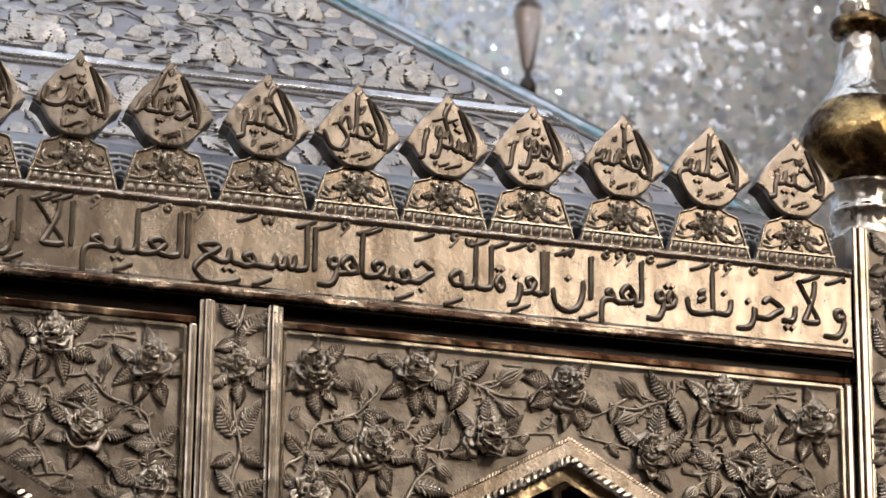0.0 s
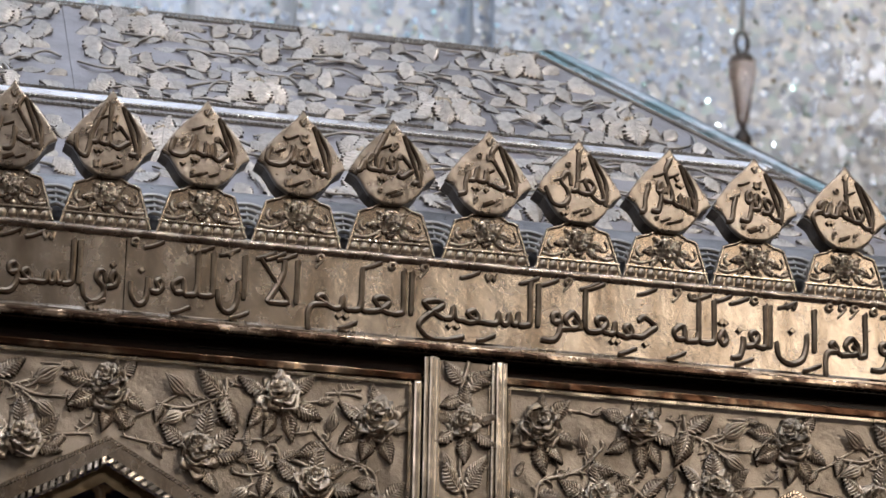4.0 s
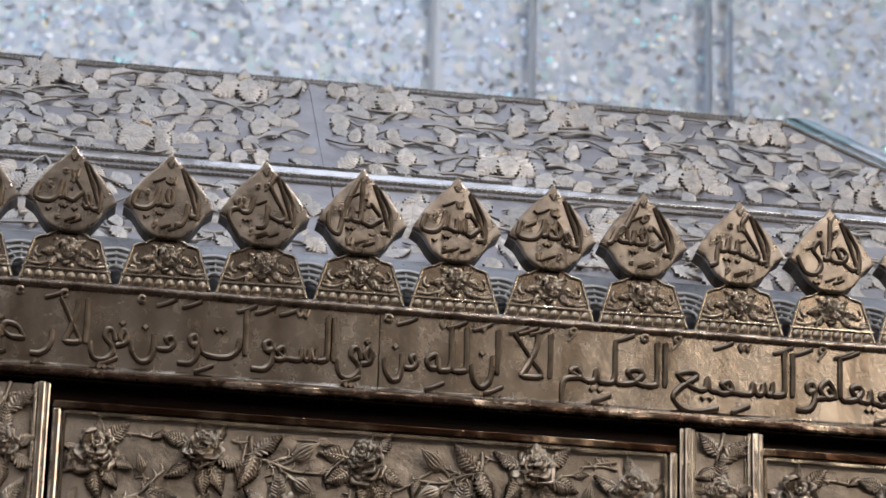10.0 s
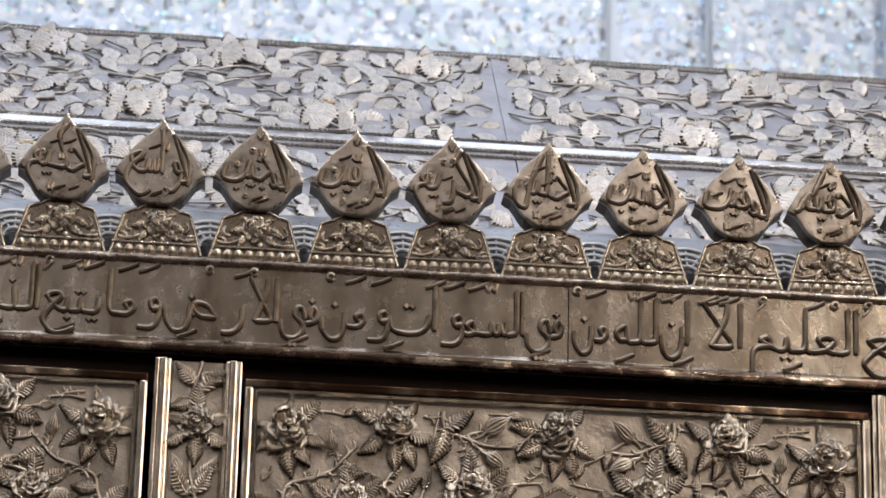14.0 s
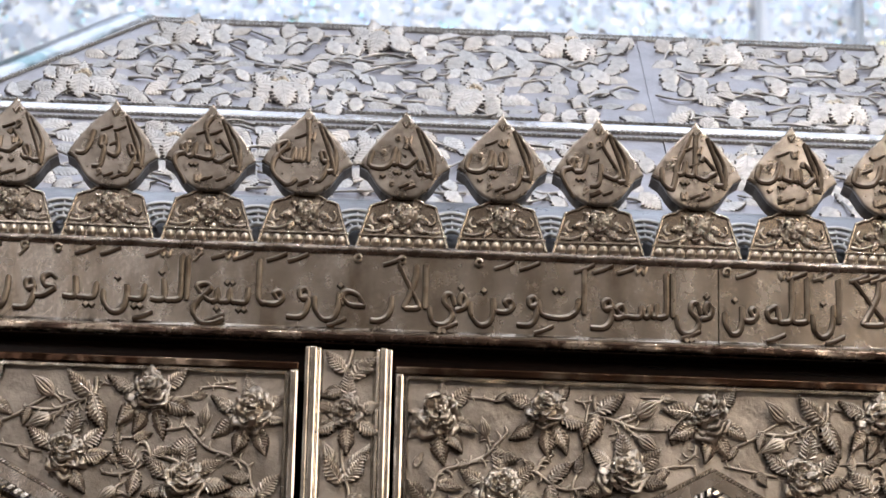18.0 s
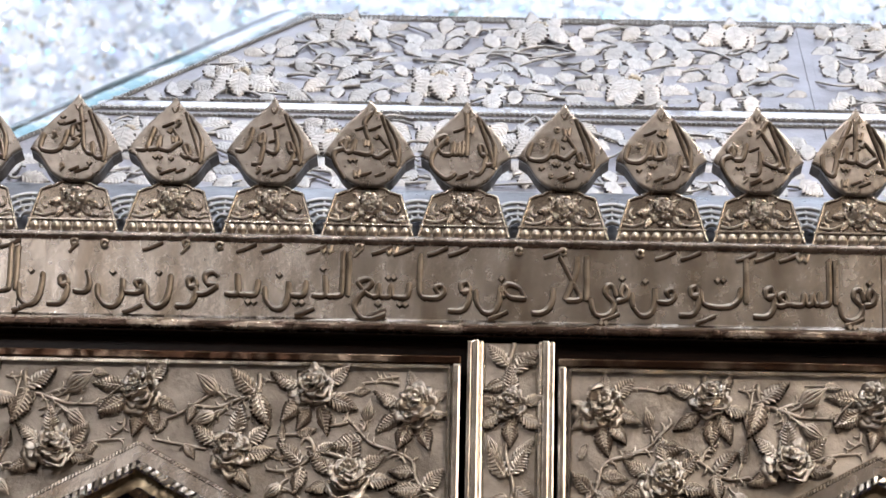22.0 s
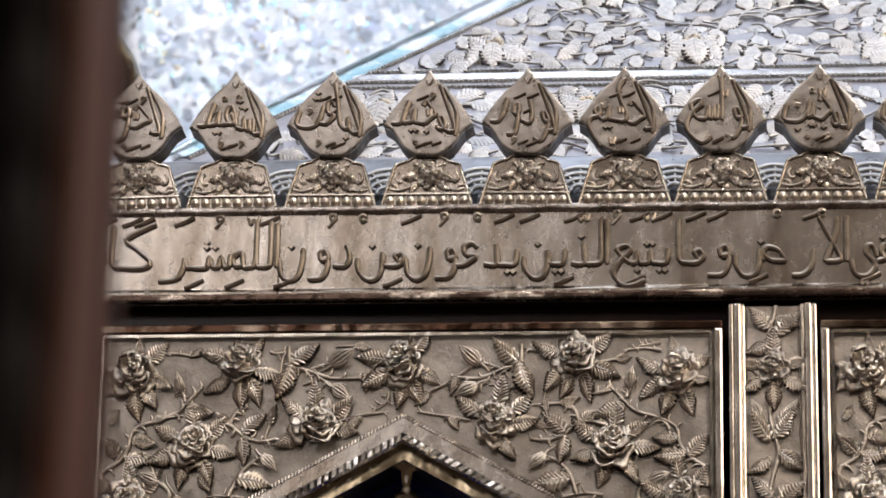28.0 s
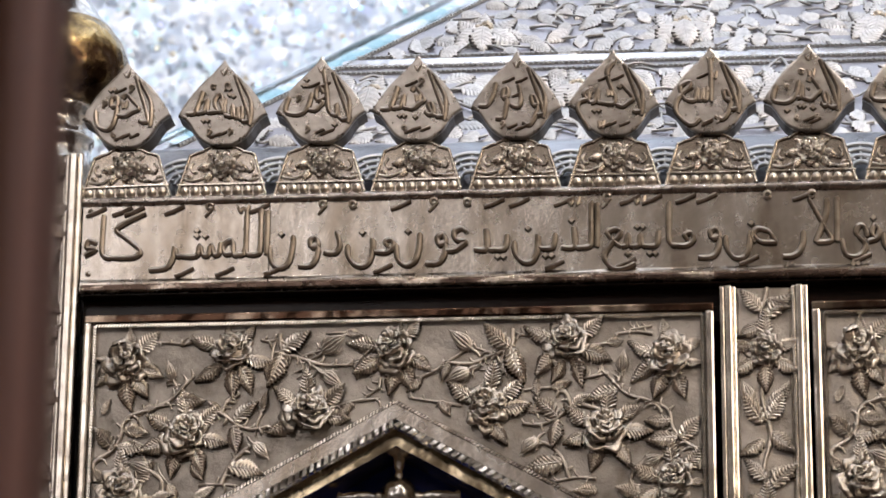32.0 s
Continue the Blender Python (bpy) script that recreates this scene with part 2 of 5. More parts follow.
def mirror_material(name, stops, rough, spread, up, crumple):
    """Cut mirror: every piece has its own tint, polish and tilt."""
    m, nodes, links, b = material(name)
    b.inputs["Metallic"].default_value = 1.0
    geo = nodes.new("ShaderNodeNewGeometry")
    info = nodes.new("ShaderNodeObjectInfo")
    mix = nodes.new("ShaderNodeMath")
    mix.operation = "ADD"
    links.new(geo.outputs["Random Per Island"], mix.inputs[0])
    links.new(info.outputs["Random"], mix.inputs[1])
    wn = nodes.new("ShaderNodeTexWhiteNoise")
    wn.noise_dimensions = "1D"
    links.new(mix.outputs[0], wn.inputs["W"])
    c = ramp(nodes, links, wn.outputs["Value"], stops)
    links.new(c.outputs[0], b.inputs["Base Color"])
    mr = nodes.new("ShaderNodeMapRange")
    mr.inputs["To Min"].default_value, mr.inputs["To Max"].default_value = rough
    links.new(wn.outputs["Value"], mr.inputs[0])
    links.new(mr.outputs[0], b.inputs["Roughness"])
    last = wn.outputs["Color"]
    for op, value in (("SUBTRACT", (0.5, 0.5, 0.5)), ("MULTIPLY", spread), ("ADD", (0.0, 0.0, up))):
        vm = nodes.new("ShaderNodeVectorMath")
        vm.operation = op
        links.new(last, vm.inputs[0])
        vm.inputs[1].default_value = value
        last = vm.outputs[0]
    total = nodes.new("ShaderNodeVectorMath")
    total.operation = "ADD"
    links.new(last, total.inputs[0])
    n = tex_noise(nodes, links, 42, 2, 0.5)
    bp = nodes.new("ShaderNodeBump")
    bp.inputs["Strength"].default_value, bp.inputs["Distance"].default_value = crumple, 0.01
    links.new(n.outputs["Fac"], bp.inputs["Height"])
    links.new(bp.outputs[0], total.inputs[1])
    unit = nodes.new("ShaderNodeVectorMath")
    unit.operation = "NORMALIZE"
    links.new(total.outputs[0], unit.inputs[0])
    links.new(unit.outputs[0], b.inputs["Normal"])
    return m


MIRROR = mirror_material("cut_mirror_glass", [(0.0, (0.50, 0.57, 0.67)), (0.25, (0.62, 0.69, 0.79)), (0.55, (0.76, 0.82, 0.90)), (0.8, (0.90, 0.92, 0.94)), (0.93, (0.68, 0.84, 0.88)), (1.0, (0.54, 0.59, 0.74))], (0.25, 0.44), (0.20, 0.0, 0.16), 0.10, 0.12)
MIRROR_BRIGHT = mirror_material("bright_mirror_chips", [(0.0, (0.95, 0.96, 0.98)), (0.4, (0.95, 0.96, 0.98)), (0.58, (0.98, 0.86, 0.58)), (0.74, (0.66, 0.84, 1.0)), (0.90, (0.50, 0.94, 0.88)), (1.0, (0.76, 0.68, 0.98))], (0.05, 0.14), (0.44, 0.0, 0.32), 0.20, 0.10)
GROUT = plain("pale_mirror_bedding", (0.74, 0.79, 0.88), (0.64, 0.69, 0.78), 0.6, 9)


# ---- mesh helpers ----
def mesh_from(name, verts, faces, mat, smooth=False):
    me = bpy.data.meshes.new(name)
    me.from_pydata([tuple(v) for v in verts], [], faces)
    me.materials.append(mat)
    if smooth:
        me.polygons.foreach_set("use_smooth", [True] * len(me.polygons))
    me.update()
    return me


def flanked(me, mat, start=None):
    """Gives the flanks of a chased relief (faces from start on, or those that stand across the ground) a darker metal
    for tarnish and painted crevice shade.
    """
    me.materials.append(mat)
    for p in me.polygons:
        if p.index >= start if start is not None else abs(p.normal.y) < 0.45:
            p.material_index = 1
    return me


def mesh_of(name, bm, mat, smooth=False):
    me = bpy.data.meshes.new(name)
    bmesh.ops.recalc_face_normals(bm, faces=bm.faces)
    bm.to_mesh(me)
    bm.free()
    me.materials.append(mat)
    if smooth:
        me.polygons.foreach_set("use_smooth", [True] * len(me.polygons))
    return me


def put(name, mesh, parent=None, m=None, label=""):
    ob = new(name, mesh)
    if parent is not None:
        ob.parent = parent
    if m is not None:
        ob.matrix_basis = m
    return tagged(ob, label)


def part(name, bm, mat, parent, label="", smooth=False):
    return put(name, mesh_of(name, bm, mat, smooth), parent, None, label)


def empty(name, at, label, category, group="", kind=""):
    ob = new(name)
    ob.empty_display_size = 0.05
    ob.location = at
    return tagged(ob, label, category, group, kind)


def box(bm, x0, x1, y0, y1, z0, z1, bevel=0.0):
    r = bmesh.ops.create_cube(bm, size=1.0)
    vs = r["verts"]
    for v in vs:
        v.co = ((x0 + x1) / 2 + v.co.x * (x1 - x0), (y0 + y1) / 2 + v.co.y * (y1 - y0), (z0 + z1) / 2 + v.co.z * (z1 - z0))
    if bevel:
        es = list({e for v in vs for e in v.link_edges})
        bmesh.ops.bevel(bm, geom=es, offset=bevel, segments=2, profile=0.6, affect="EDGES", clamp_overlap=True)
    return vs


def boxed(x0, x1, y0, y1, z0, z1, bevel=0.0):
    bm = bmesh.new()
    box(bm, x0, x1, y0, y1, z0, z1, bevel)
    return bm


def slab(outline, y0, y1, bevel=0.0):
    """A plate: the outline (x, z) extruded from y0 to y1; its front edge is rounded."""
    bm = bmesh.new()
    f = bm.faces.new([bm.verts.new((x, y0, z)) for x, z in outline])
    edges = list(f.edges)
    ext = bmesh.ops.extrude_face_region(bm, geom=[f])
    for v in ext["geom"]:
        if isinstance(v, bmesh.types.BMVert):
            v.co.y = y1
    if bevel:
        bmesh.ops.bevel(bm, geom=[e for e in edges if e.is_valid], offset=bevel, segments=2, profile=0.6, affect="EDGES")
    return bm


def lathe(profile, n=28):
    """A turned body round z: profile of (radius, z)."""
    verts, faces = [], []
    for r, z in profile:
        for k in range(n):
            a = 2 * math.pi * k / n
            verts.append((r * math.cos(a), r * math.sin(a), z))
    for i in range(len(profile) - 1):
        for k in range(n):
            faces.append((i * n + k, i * n + (k + 1) % n, (i + 1) * n + (k + 1) % n, (i + 1) * n + k))
    return verts, faces


def tube(points, r0, r1=None, n=6, knots=True, rng=random):
    """A round stem through the points, tapering from r0 to r1."""
    r1 = r0 if r1 is None else r1
    pts = [Vector(p) for p in points]
    fine = []
    for i in range(len(pts) - 1):
        a, b, c, d = pts[max(i - 1, 0)], pts[i], pts[i + 1], pts[min(i + 2, len(pts) - 1)]
        for k in range(4):
            u = k / 4
            fine.append(0.5 * ((2 * b) + (c - a) * u + (2 * a - 5 * b + 4 * c - d) * u * u + (3 * b - a - 3 * c + d) * u ** 3))
    fine.append(pts[-1])
    verts, faces = [], []
    for i, p in enumerate(fine):
        d = (fine[min(i + 1, len(fine) - 1)] - fine[max(i - 1, 0)]).normalized()
        s = d.cross(Vector((0, 1, 0)))
        s = s.normalized() if s.length > 1e-5 else Vector((1, 0, 0))
        t = s.cross(d)
        r = r0 + (r1 - r0) * i / max(1, len(fine) - 1)
        if knots:
            r *= 0.85 + 0.45 * rng.random()
        for k in range(n):
            a = 2 * math.pi * k / n
            verts.append(p + r * (math.cos(a) * s + math.sin(a) * t))
    for i in range(len(fine) - 1):
        for k in range(n):
            faces.append((i * n + k, i * n + (k + 1) % n, (i + 1) * n + (k + 1) % n, (i + 1) * n + k))
    return verts, faces


def joined(pieces):
    verts, faces = [], []
    for vs, fs in pieces:
        o = len(verts)
        verts += list(vs)
        faces += [tuple(i + o for i in f) for f in fs]
    return verts, faces


def twig(points, r, rng, lift=0.003):
    """A knotty twig through the points, with short side shoots."""
    pieces = [tube(points, r, 0.6 * r, 5, True, rng)]
    for i in range(1, len(points)):
        (xa, ya, za), (xb, yb, zb) = points[i - 1], points[i]
        d = math.atan2(xb - xa, zb - za)
        for u, side in ((0.35, rng.choice((-1, 1))), (0.85, rng.choice((-1, 1)))):
            q, a = rng.uniform(0.006, 0.015), d + side * rng.uniform(0.5, 1.1)
            x, y, z = xa + u * (xb - xa), ya + u * (yb - ya), za + u * (zb - za)
            pieces.append(tube([(x, y, z), (x + 0.5 * q * math.sin(a), y - 0.4 * lift, z + 0.5 * q * math.cos(a)), (x + q * math.sin(a + 0.3 * side), y, z + q * math.cos(a + 0.3 * side))], 0.62 * r, 0.42 * r, 5, True, rng))
    return joined(pieces)


def rope(a, b, out, r=0.0032, pitch=0.0062):
    """A twisted cord from a to b: slanting beads that overlap; out is the way it faces."""
    a, b, out = Vector(a), Vector(b), Vector(out).normalized()
    d = (b - a).normalized()
    s = out.cross(d)
    n = max(2, int((b - a).length / pitch))
    verts, faces = [], []
    for i in range(n):
        c = a + d * (b - a).length * (i + 0.5) / n
        o = len(verts)
        w = pitch * 0.50
        sl = 0.6 * r
        for u, v, h in ((-1, -1, 0), (1, -1, 0), (1, 1, 0), (-1, 1, 0), (-0.55, -0.6, 0.85), (0.55, -0.6, 0.85), (0.55, 0.6, 0.85), (-0.55, 0.6, 0.85)):
            verts.append(c + d * (u * w * 0.95 + v * sl) + s * (v * r) + out * (h * r * 1.05))
        faces += [tuple(o + k for k in f) for f in ((4, 5, 6, 7), (0, 1, 5, 4), (1, 2, 6, 5), (2, 3, 7, 6), (3, 0, 4, 7))]
    return verts, faces


# ---- ornament: leaves, roses, buds ----
def leaf_mesh(name, length, width, mat, lift=0.008, notches=6, curl=0.0, seed=0, veins=1.0, skirt=0.90):
    """A saw-edged leaf that lies in x-z, its stalk at the origin and its tip at +z, with a raised midrib and veins that slant to the tip; it rises towards -y."""
    n = notches * 2 + 1
    cols = (-1.0, -0.80, -0.45, -0.08, 0.0, 0.08, 0.45, 0.80, 1.0)
    verts, faces = [], []
    for i in range(n + 1):
        s = i / n
        half = 0.5 * width * max(0.05, math.sin(math.pi * min(1, (s * 0.97 + 0.03) ** 0.58)) ** 0.9 * (1.06 - 0.28 * s))
        tip = i == n
        for c in cols:
            e = abs(c)
            saw = (1.12 if i % 2 else 0.66) if e == 1.0 else 1.0
            slant = length * 0.24 * e * (0.15 + 0.85 * min(1.0, 4 * s)) * (1.0 - s) + (0.030 * length if e == 1.0 and i % 2 and not tip else 0.0)
            rise = lift * (0.55 + 0.45 * math.sin(math.pi * min(1.0, 0.12 + 0.80 * s)))
            y = -rise * (0.34 + 0.42 * (1 - e) ** 0.8 + 0.20 * math.sin(math.pi * e))
            if 0.1 < e < 1.0:
                y += veins * 0.10 * lift * (-1 if i % 2 else 1)
            if c == 0.0:
                y -= 0.10 * lift
            verts.append((c * half * saw * (0.05 if tip else 1.0) + curl * length * s * s, y, min(s * length + slant, length) if not tip else length))
    k = len(cols)
    for i in range(n):
        for j in range(k - 1):
            faces.append((i * k + j, i * k + j + 1, (i + 1) * k + j + 1, (i + 1) * k + j))
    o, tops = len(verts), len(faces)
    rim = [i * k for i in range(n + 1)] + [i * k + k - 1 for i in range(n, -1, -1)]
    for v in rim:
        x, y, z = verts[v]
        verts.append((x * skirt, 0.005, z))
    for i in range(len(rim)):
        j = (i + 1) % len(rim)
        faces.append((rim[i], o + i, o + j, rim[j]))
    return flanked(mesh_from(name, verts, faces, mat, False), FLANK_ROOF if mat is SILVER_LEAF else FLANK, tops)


def petal(radius, at, angle, width, cup, base_y, roll, lean, shift, wave):
    """One cupped and ruffled rose petal in a ring, its ring shifted upwards by shift."""
    verts, faces = [], []
    rows_, cols_ = 5, 9
    for i in range(rows_):
        u = i / (rows_ - 1)
        for j in range(cols_):
            v = (j / (cols_ - 1) - 0.5) * 2
            r = at + (radius - at) * u
            a = angle + v * width * (0.5 + 0.5 * u) / 2
            rr = r * (1 - 0.20 * v * v * u + 0.07 * u * math.cos(5.0 * v + wave))
            y = base_y - cup * (u ** 1.4) + (roll * cup * (u - 0.72) / 0.28 if u > 0.72 else 0) - 0.20 * cup * (1 - v * v) * u + lean * cup * v * u + 0.16 * cup * u * math.sin(6.0 * v + 2.0 * wave)
            verts.append((rr * math.cos(a), y, rr * math.sin(a) + shift))
    for i in range(rows_ - 1):
        for j in range(cols_ - 1):
            a = i * cols_ + j
            faces.append((a, a + 1, a + cols_ + 1, a + cols_))
    o = len(verts)
    last = [(rows_ - 1) * cols_ + j for j in range(cols_)]
    for v in last:
        x, y, z = verts[v]
        verts.append((x * 0.90, y + 0.18 * radius, (z - shift) * 0.90 + shift))
    for j in range(cols_ - 1):
        faces.append((last[j], last[j + 1], o + j + 1, o + j))
    return verts, faces


def rose_mesh(name, size, mat, seed=0):
    rng = random.Random(seed)
    pieces = []
    for ring, (count, r, inner, cup, base) in enumerate(((6, 1.0, 0.32, 0.14, -0.02), (6, 0.90, 0.28, 0.20, -0.11), (6, 0.76, 0.22, 0.22, -0.21), (5, 0.61, 0.15, 0.23, -0.31), (4, 0.46, 0.09, 0.22, -0.40), (3, 0.30, 0.03, 0.18, -0.49))):
        turn = rng.uniform(0, 6.28)
        for k in range(count):
            a = turn + 2 * math.pi * (k + 0.34 * rng.uniform(-1, 1)) / count
            low = 1.0 + 0.14 * (math.sin(a) < -0.2)
            pieces.append(petal(size * r * low * rng.uniform(0.76, 1.10), size * inner, a, 2.5 * math.pi / count * rng.uniform(0.65, 1.05), size * cup * rng.uniform(0.6, 1.5), size * (base + rng.uniform(-0.09, 0.09)), rng.uniform(-0.2, 0.8), rng.uniform(-0.8, 0.8), size * 0.058 * ring, rng.uniform(0, 6.28)))
    rings = len(pieces)
    pieces.append(([(size * 0.10 * math.cos(q) * math.cos(p), -size * (0.62 + 0.10 * math.sin(p)), size * (0.25 + 0.10 * math.sin(q) * math.cos(p))) for p in (0.0, 0.8) for q in (0, 1.05, 2.1, 3.14, 4.2, 5.24)],
                   [(0, 1, 7, 6), (1, 2, 8, 7), (2, 3, 9, 8), (3, 4, 10, 9), (4, 5, 11, 10), (5, 0, 6, 11), (6, 7, 8, 9, 10, 11)]))
    # the calyx that closes it towards the ground
    base = lathe([(size * 0.62, 0.0), (size * 0.52, 0.10 * size), (size * 0.2, 0.5 * size)], 12)
    pieces.append(([(x, -z, y) for x, y, z in base[0]], base[1]))
    v, f = joined(pieces)
    heart, o = len(v), 0
    v.append((0.0, -0.02 * size, 0.0))
    for vs, fs in pieces:
        f.append((heart, o, o + 1))
        o += len(vs)
    me = mesh_from(name, v, f, mat, True)
    # outer skirts of the petals take the dark colour as painted crevice shade
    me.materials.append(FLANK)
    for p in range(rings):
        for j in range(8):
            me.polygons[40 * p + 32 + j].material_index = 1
    return me


def bud_mesh(name, size, mat, seed=0):
    """A long pointed bud of wrapped petals on its stalk, with sepals that stand off."""
    rng = random.Random(seed)
    pieces = []
    for k in range(5):
        a = -1.1 + 0.55 * k
        pts = []
        for i in range(6):
            s = i / 5
            pts.append((size * (0.30 * math.sin(a) * math.sin(math.pi * min(1, s ** 0.7 * 0.94 + 0.05)) + 0.03 * s), -size * (0.10 + 0.16 * math.cos(a) * math.sin(math.pi * s)), size * s * (1.05 + 0.15 * math.cos(a))))
        pieces.append(tube(pts, 0.11 * size, 0.02 * size, 6, False))
    for sx, h in ((-1, 0.55), (1, 0.62), (-0.5, -0.10), (0.6, -0.06)):
        pieces.append(tube([(0, -0.08 * size, 0), (sx * 0.26 * size, -0.12 * size, 0.20 * h * size), (sx * 0.46 * size, -0.08 * size, h * size)], 0.07 * size, 0.012 * size, 5, False))
    pieces.append(tube([(0, -0.05 * size, 0.02 * size), (0.05 * size, -0.06 * size, -0.3 * size), (-0.02 * size, -0.04 * size, -0.6 * size)], 0.075 * size, 0.06 * size, 5, False))
    v, f = joined(pieces)
    return mesh_from(name, v, f, mat, True)


def flat(x, z, angle=0.0, scale=1.0, y=0.0, tip=0.0, bank=0.0):
    """A pose on an upright face: x, z, turned clockwise by so many degrees; tip lifts its end off the ground, bank tilts it sideways."""
    return pose(x, y, z, 0, angle, 0) @ pose(0, 0, 0, tip, 0, bank) @ Matrix.Diagonal((scale, scale, scale, 1))


LEAVES = [leaf_mesh("leaf", 0.056, w, SILVER_RELIEF, 0.0085, 9, c, k, 1.3) for k, (c, w) in enumerate(((0.0, 0.031), (0.16, 0.028), (-0.16, 0.030)))]
ROSES = [rose_mesh("rose", 0.036, SILVER_RELIEF, k) for k in range(8)]
BUDS = [bud_mesh("bud", 0.030, SILVER_RELIEF, k) for k in range(2)]
ROOF_LEAVES = [leaf_mesh("leaf", 0.066, 0.043, SILVER_LEAF, 0.0056, 7, c, 20 + k, 0.9, 1.0) for k, c in enumerate((0.0, 0.12, -0.12))]
ROOF_FLOWERS = [rose_mesh("flower", 0.034, SILVER_GILT, 40 + k) for k in range(2)]
FINIAL_ROSE = rose_mesh("rose", 0.036, SILVER_PED, 50)
FINIAL_LEAVES = [leaf_mesh("leaf", 0.056, 0.036, SILVER_PED, 0.0100, 6, c, 60 + k, 0.5) for k, c in enumerate((0.08, -0.08))]


# ---- writing: a broad-pen hand, letter by letter ----
# One unit is the height of an upright; a letter starts at its right end, x = 0, on the base line z = 0, and runs to the left.
PEN = {
    "alif": (((0.03, 0.93), (0.0, 1.0), (0.0, 0.5), (-0.01, 0.0)), ), "alif_joined": (((0, 0), (-0.10, 0.02), (-0.16, 0.14), (-0.16, 0.55), (-0.15, 1.0)), ),
    "tooth": (((0.0, 0.34), (-0.02, 0.12), (-0.10, 0.0), (-0.30, 0.0)), ), "tooth_joined": (((0, 0), (-0.10, 0.03), (-0.14, 0.28), (-0.18, 0.04), (-0.30, 0.0)), ),
}
PEN["boat"] = (((0.02, 0.36), (-0.03, 0.10), (-0.20, -0.06), (-0.50, -0.09), (-0.78, 0.0), (-0.84, 0.30)), )
PEN["bowl"] = (((0.0, 0.42), (-0.01, 0.12), (-0.10, -0.20), (-0.30, -0.32), (-0.50, -0.18), (-0.55, 0.18)), )
PEN["bowl_joined"] = (((0, 0), (-0.06, 0.04), (-0.08, 0.30), (-0.10, -0.08), (-0.22, -0.29), (-0.42, -0.30), (-0.58, -0.10), (-0.60, 0.18)), )
PEN["hook"] = (((-0.42, 0.36), (-0.30, 0.47), (-0.16, 0.40), (0.0, 0.26), (-0.16, 0.13), (-0.34, 0.0), (-0.52, 0.0)), )
PEN["hook_belly"] = (((-0.40, 0.36), (-0.30, 0.47), (-0.02, 0.30), (-0.30, 0.04), (-0.42, -0.22), (-0.26, -0.44), (0.0, -0.46), (0.20, -0.36)), )
PEN["dal"] = (((-0.08, 0.48), (-0.02, 0.40), (0.02, 0.16), (-0.10, 0.0), (-0.36, 0.02)), )
PEN["dal_joined"] = (((0, 0), (-0.14, 0.04), (-0.18, 0.46), (-0.14, 0.16), (-0.22, 0.0), (-0.46, 0.02)), )
PEN["ra"] = (((0.0, 0.26), (-0.01, 0.0), (-0.10, -0.20), (-0.24, -0.30), (-0.44, -0.30)), )
PEN["ra_joined"] = (((0, 0), (-0.07, 0.02), (-0.10, 0.20), (-0.13, -0.06), (-0.24, -0.26), (-0.50, -0.30)), )
PEN["comb"] = (((0.0, 0.30), (-0.02, 0.06), (-0.10, 0.02), (-0.15, 0.24), (-0.19, 0.03), (-0.28, 0.02), (-0.33, 0.24), (-0.38, 0.0), (-0.62, 0.0)), )
PEN["loop"] = (((0, 0), (-0.05, 0.10), (-0.16, 0.28), (-0.38, 0.34), (-0.46, 0.20), (-0.30, 0.04), (0.02, 0.02)), ((-0.46, 0.02), (-0.52, 0.22), (-0.57, 0.02), (-0.68, 0.0)))
PEN["loop_bowl"] = (((0, 0.02), (-0.05, 0.12), (-0.16, 0.28), (-0.38, 0.34), (-0.46, 0.20), (-0.30, 0.04), (0.02, 0.02)), ((-0.46, 0.02), (-0.52, 0.26), (-0.56, -0.08), (-0.68, -0.30), (-0.88, -0.30), (-1.02, -0.10), (-1.04, 0.20)))
PEN["ain"] = (((-0.02, 0.40), (-0.16, 0.50), (-0.32, 0.42), (-0.28, 0.24), (-0.06, 0.20), (-0.22, 0.06), (-0.34, 0.0), (-0.52, 0.0)), )
PEN["ain_joined"] = (((0, 0), (-0.16, 0.06), (-0.30, 0.28), (-0.16, 0.36), (-0.04, 0.26), (-0.20, 0.06), (-0.42, 0.0)), )
PEN["ain_belly"] = (((0, 0), (-0.16, 0.10), (-0.34, 0.32), (-0.12, 0.40), (-0.02, 0.30), (-0.28, 0.04), (-0.42, -0.22), (-0.26, -0.46), (0.02, -0.50), (0.34, -0.38)), )
PEN["eye"] = (((-0.10, 0.02), (-0.22, 0.18), (-0.14, 0.36), (-0.02, 0.24), (-0.10, 0.06), (-0.34, 0.0)), )
PEN["eye_bowl"] = (((-0.18, 0.18), (-0.20, 0.34), (-0.06, 0.38), (-0.02, 0.22), (-0.16, 0.18), (-0.02, 0.16), (-0.08, -0.16), (-0.28, -0.30), (-0.50, -0.18), (-0.54, 0.14)), )
PEN["kaf"] = (((0.06, 1.02), (-0.10, 0.92), (-0.40, 0.66), (-0.24, 0.44), (-0.02, 0.16), (-0.12, 0.0), (-0.46, 0.0)), )
PEN["kaf_end"] = (((0, 0), (-0.08, 0.02), (-0.11, 0.20), (-0.11, 1.0)), ((-0.08, 0.02), (-0.40, -0.06), (-0.62, 0.0), (-0.68, 0.30)), ((-0.28, 0.50), (-0.40, 0.42), (-0.30, 0.34), (-0.44, 0.24)))
PEN["lam"] = (((0.03, 0.94), (0.0, 1.0), (0.0, 0.16), (-0.06, 0.02), (-0.20, 0.0)), )
PEN["lam_joined"] = (((0, 0), (-0.08, 0.03), (-0.10, 0.20), (-0.10, 1.0)), ((-0.10, 0.24), (-0.15, 0.03), (-0.28, 0.0)))
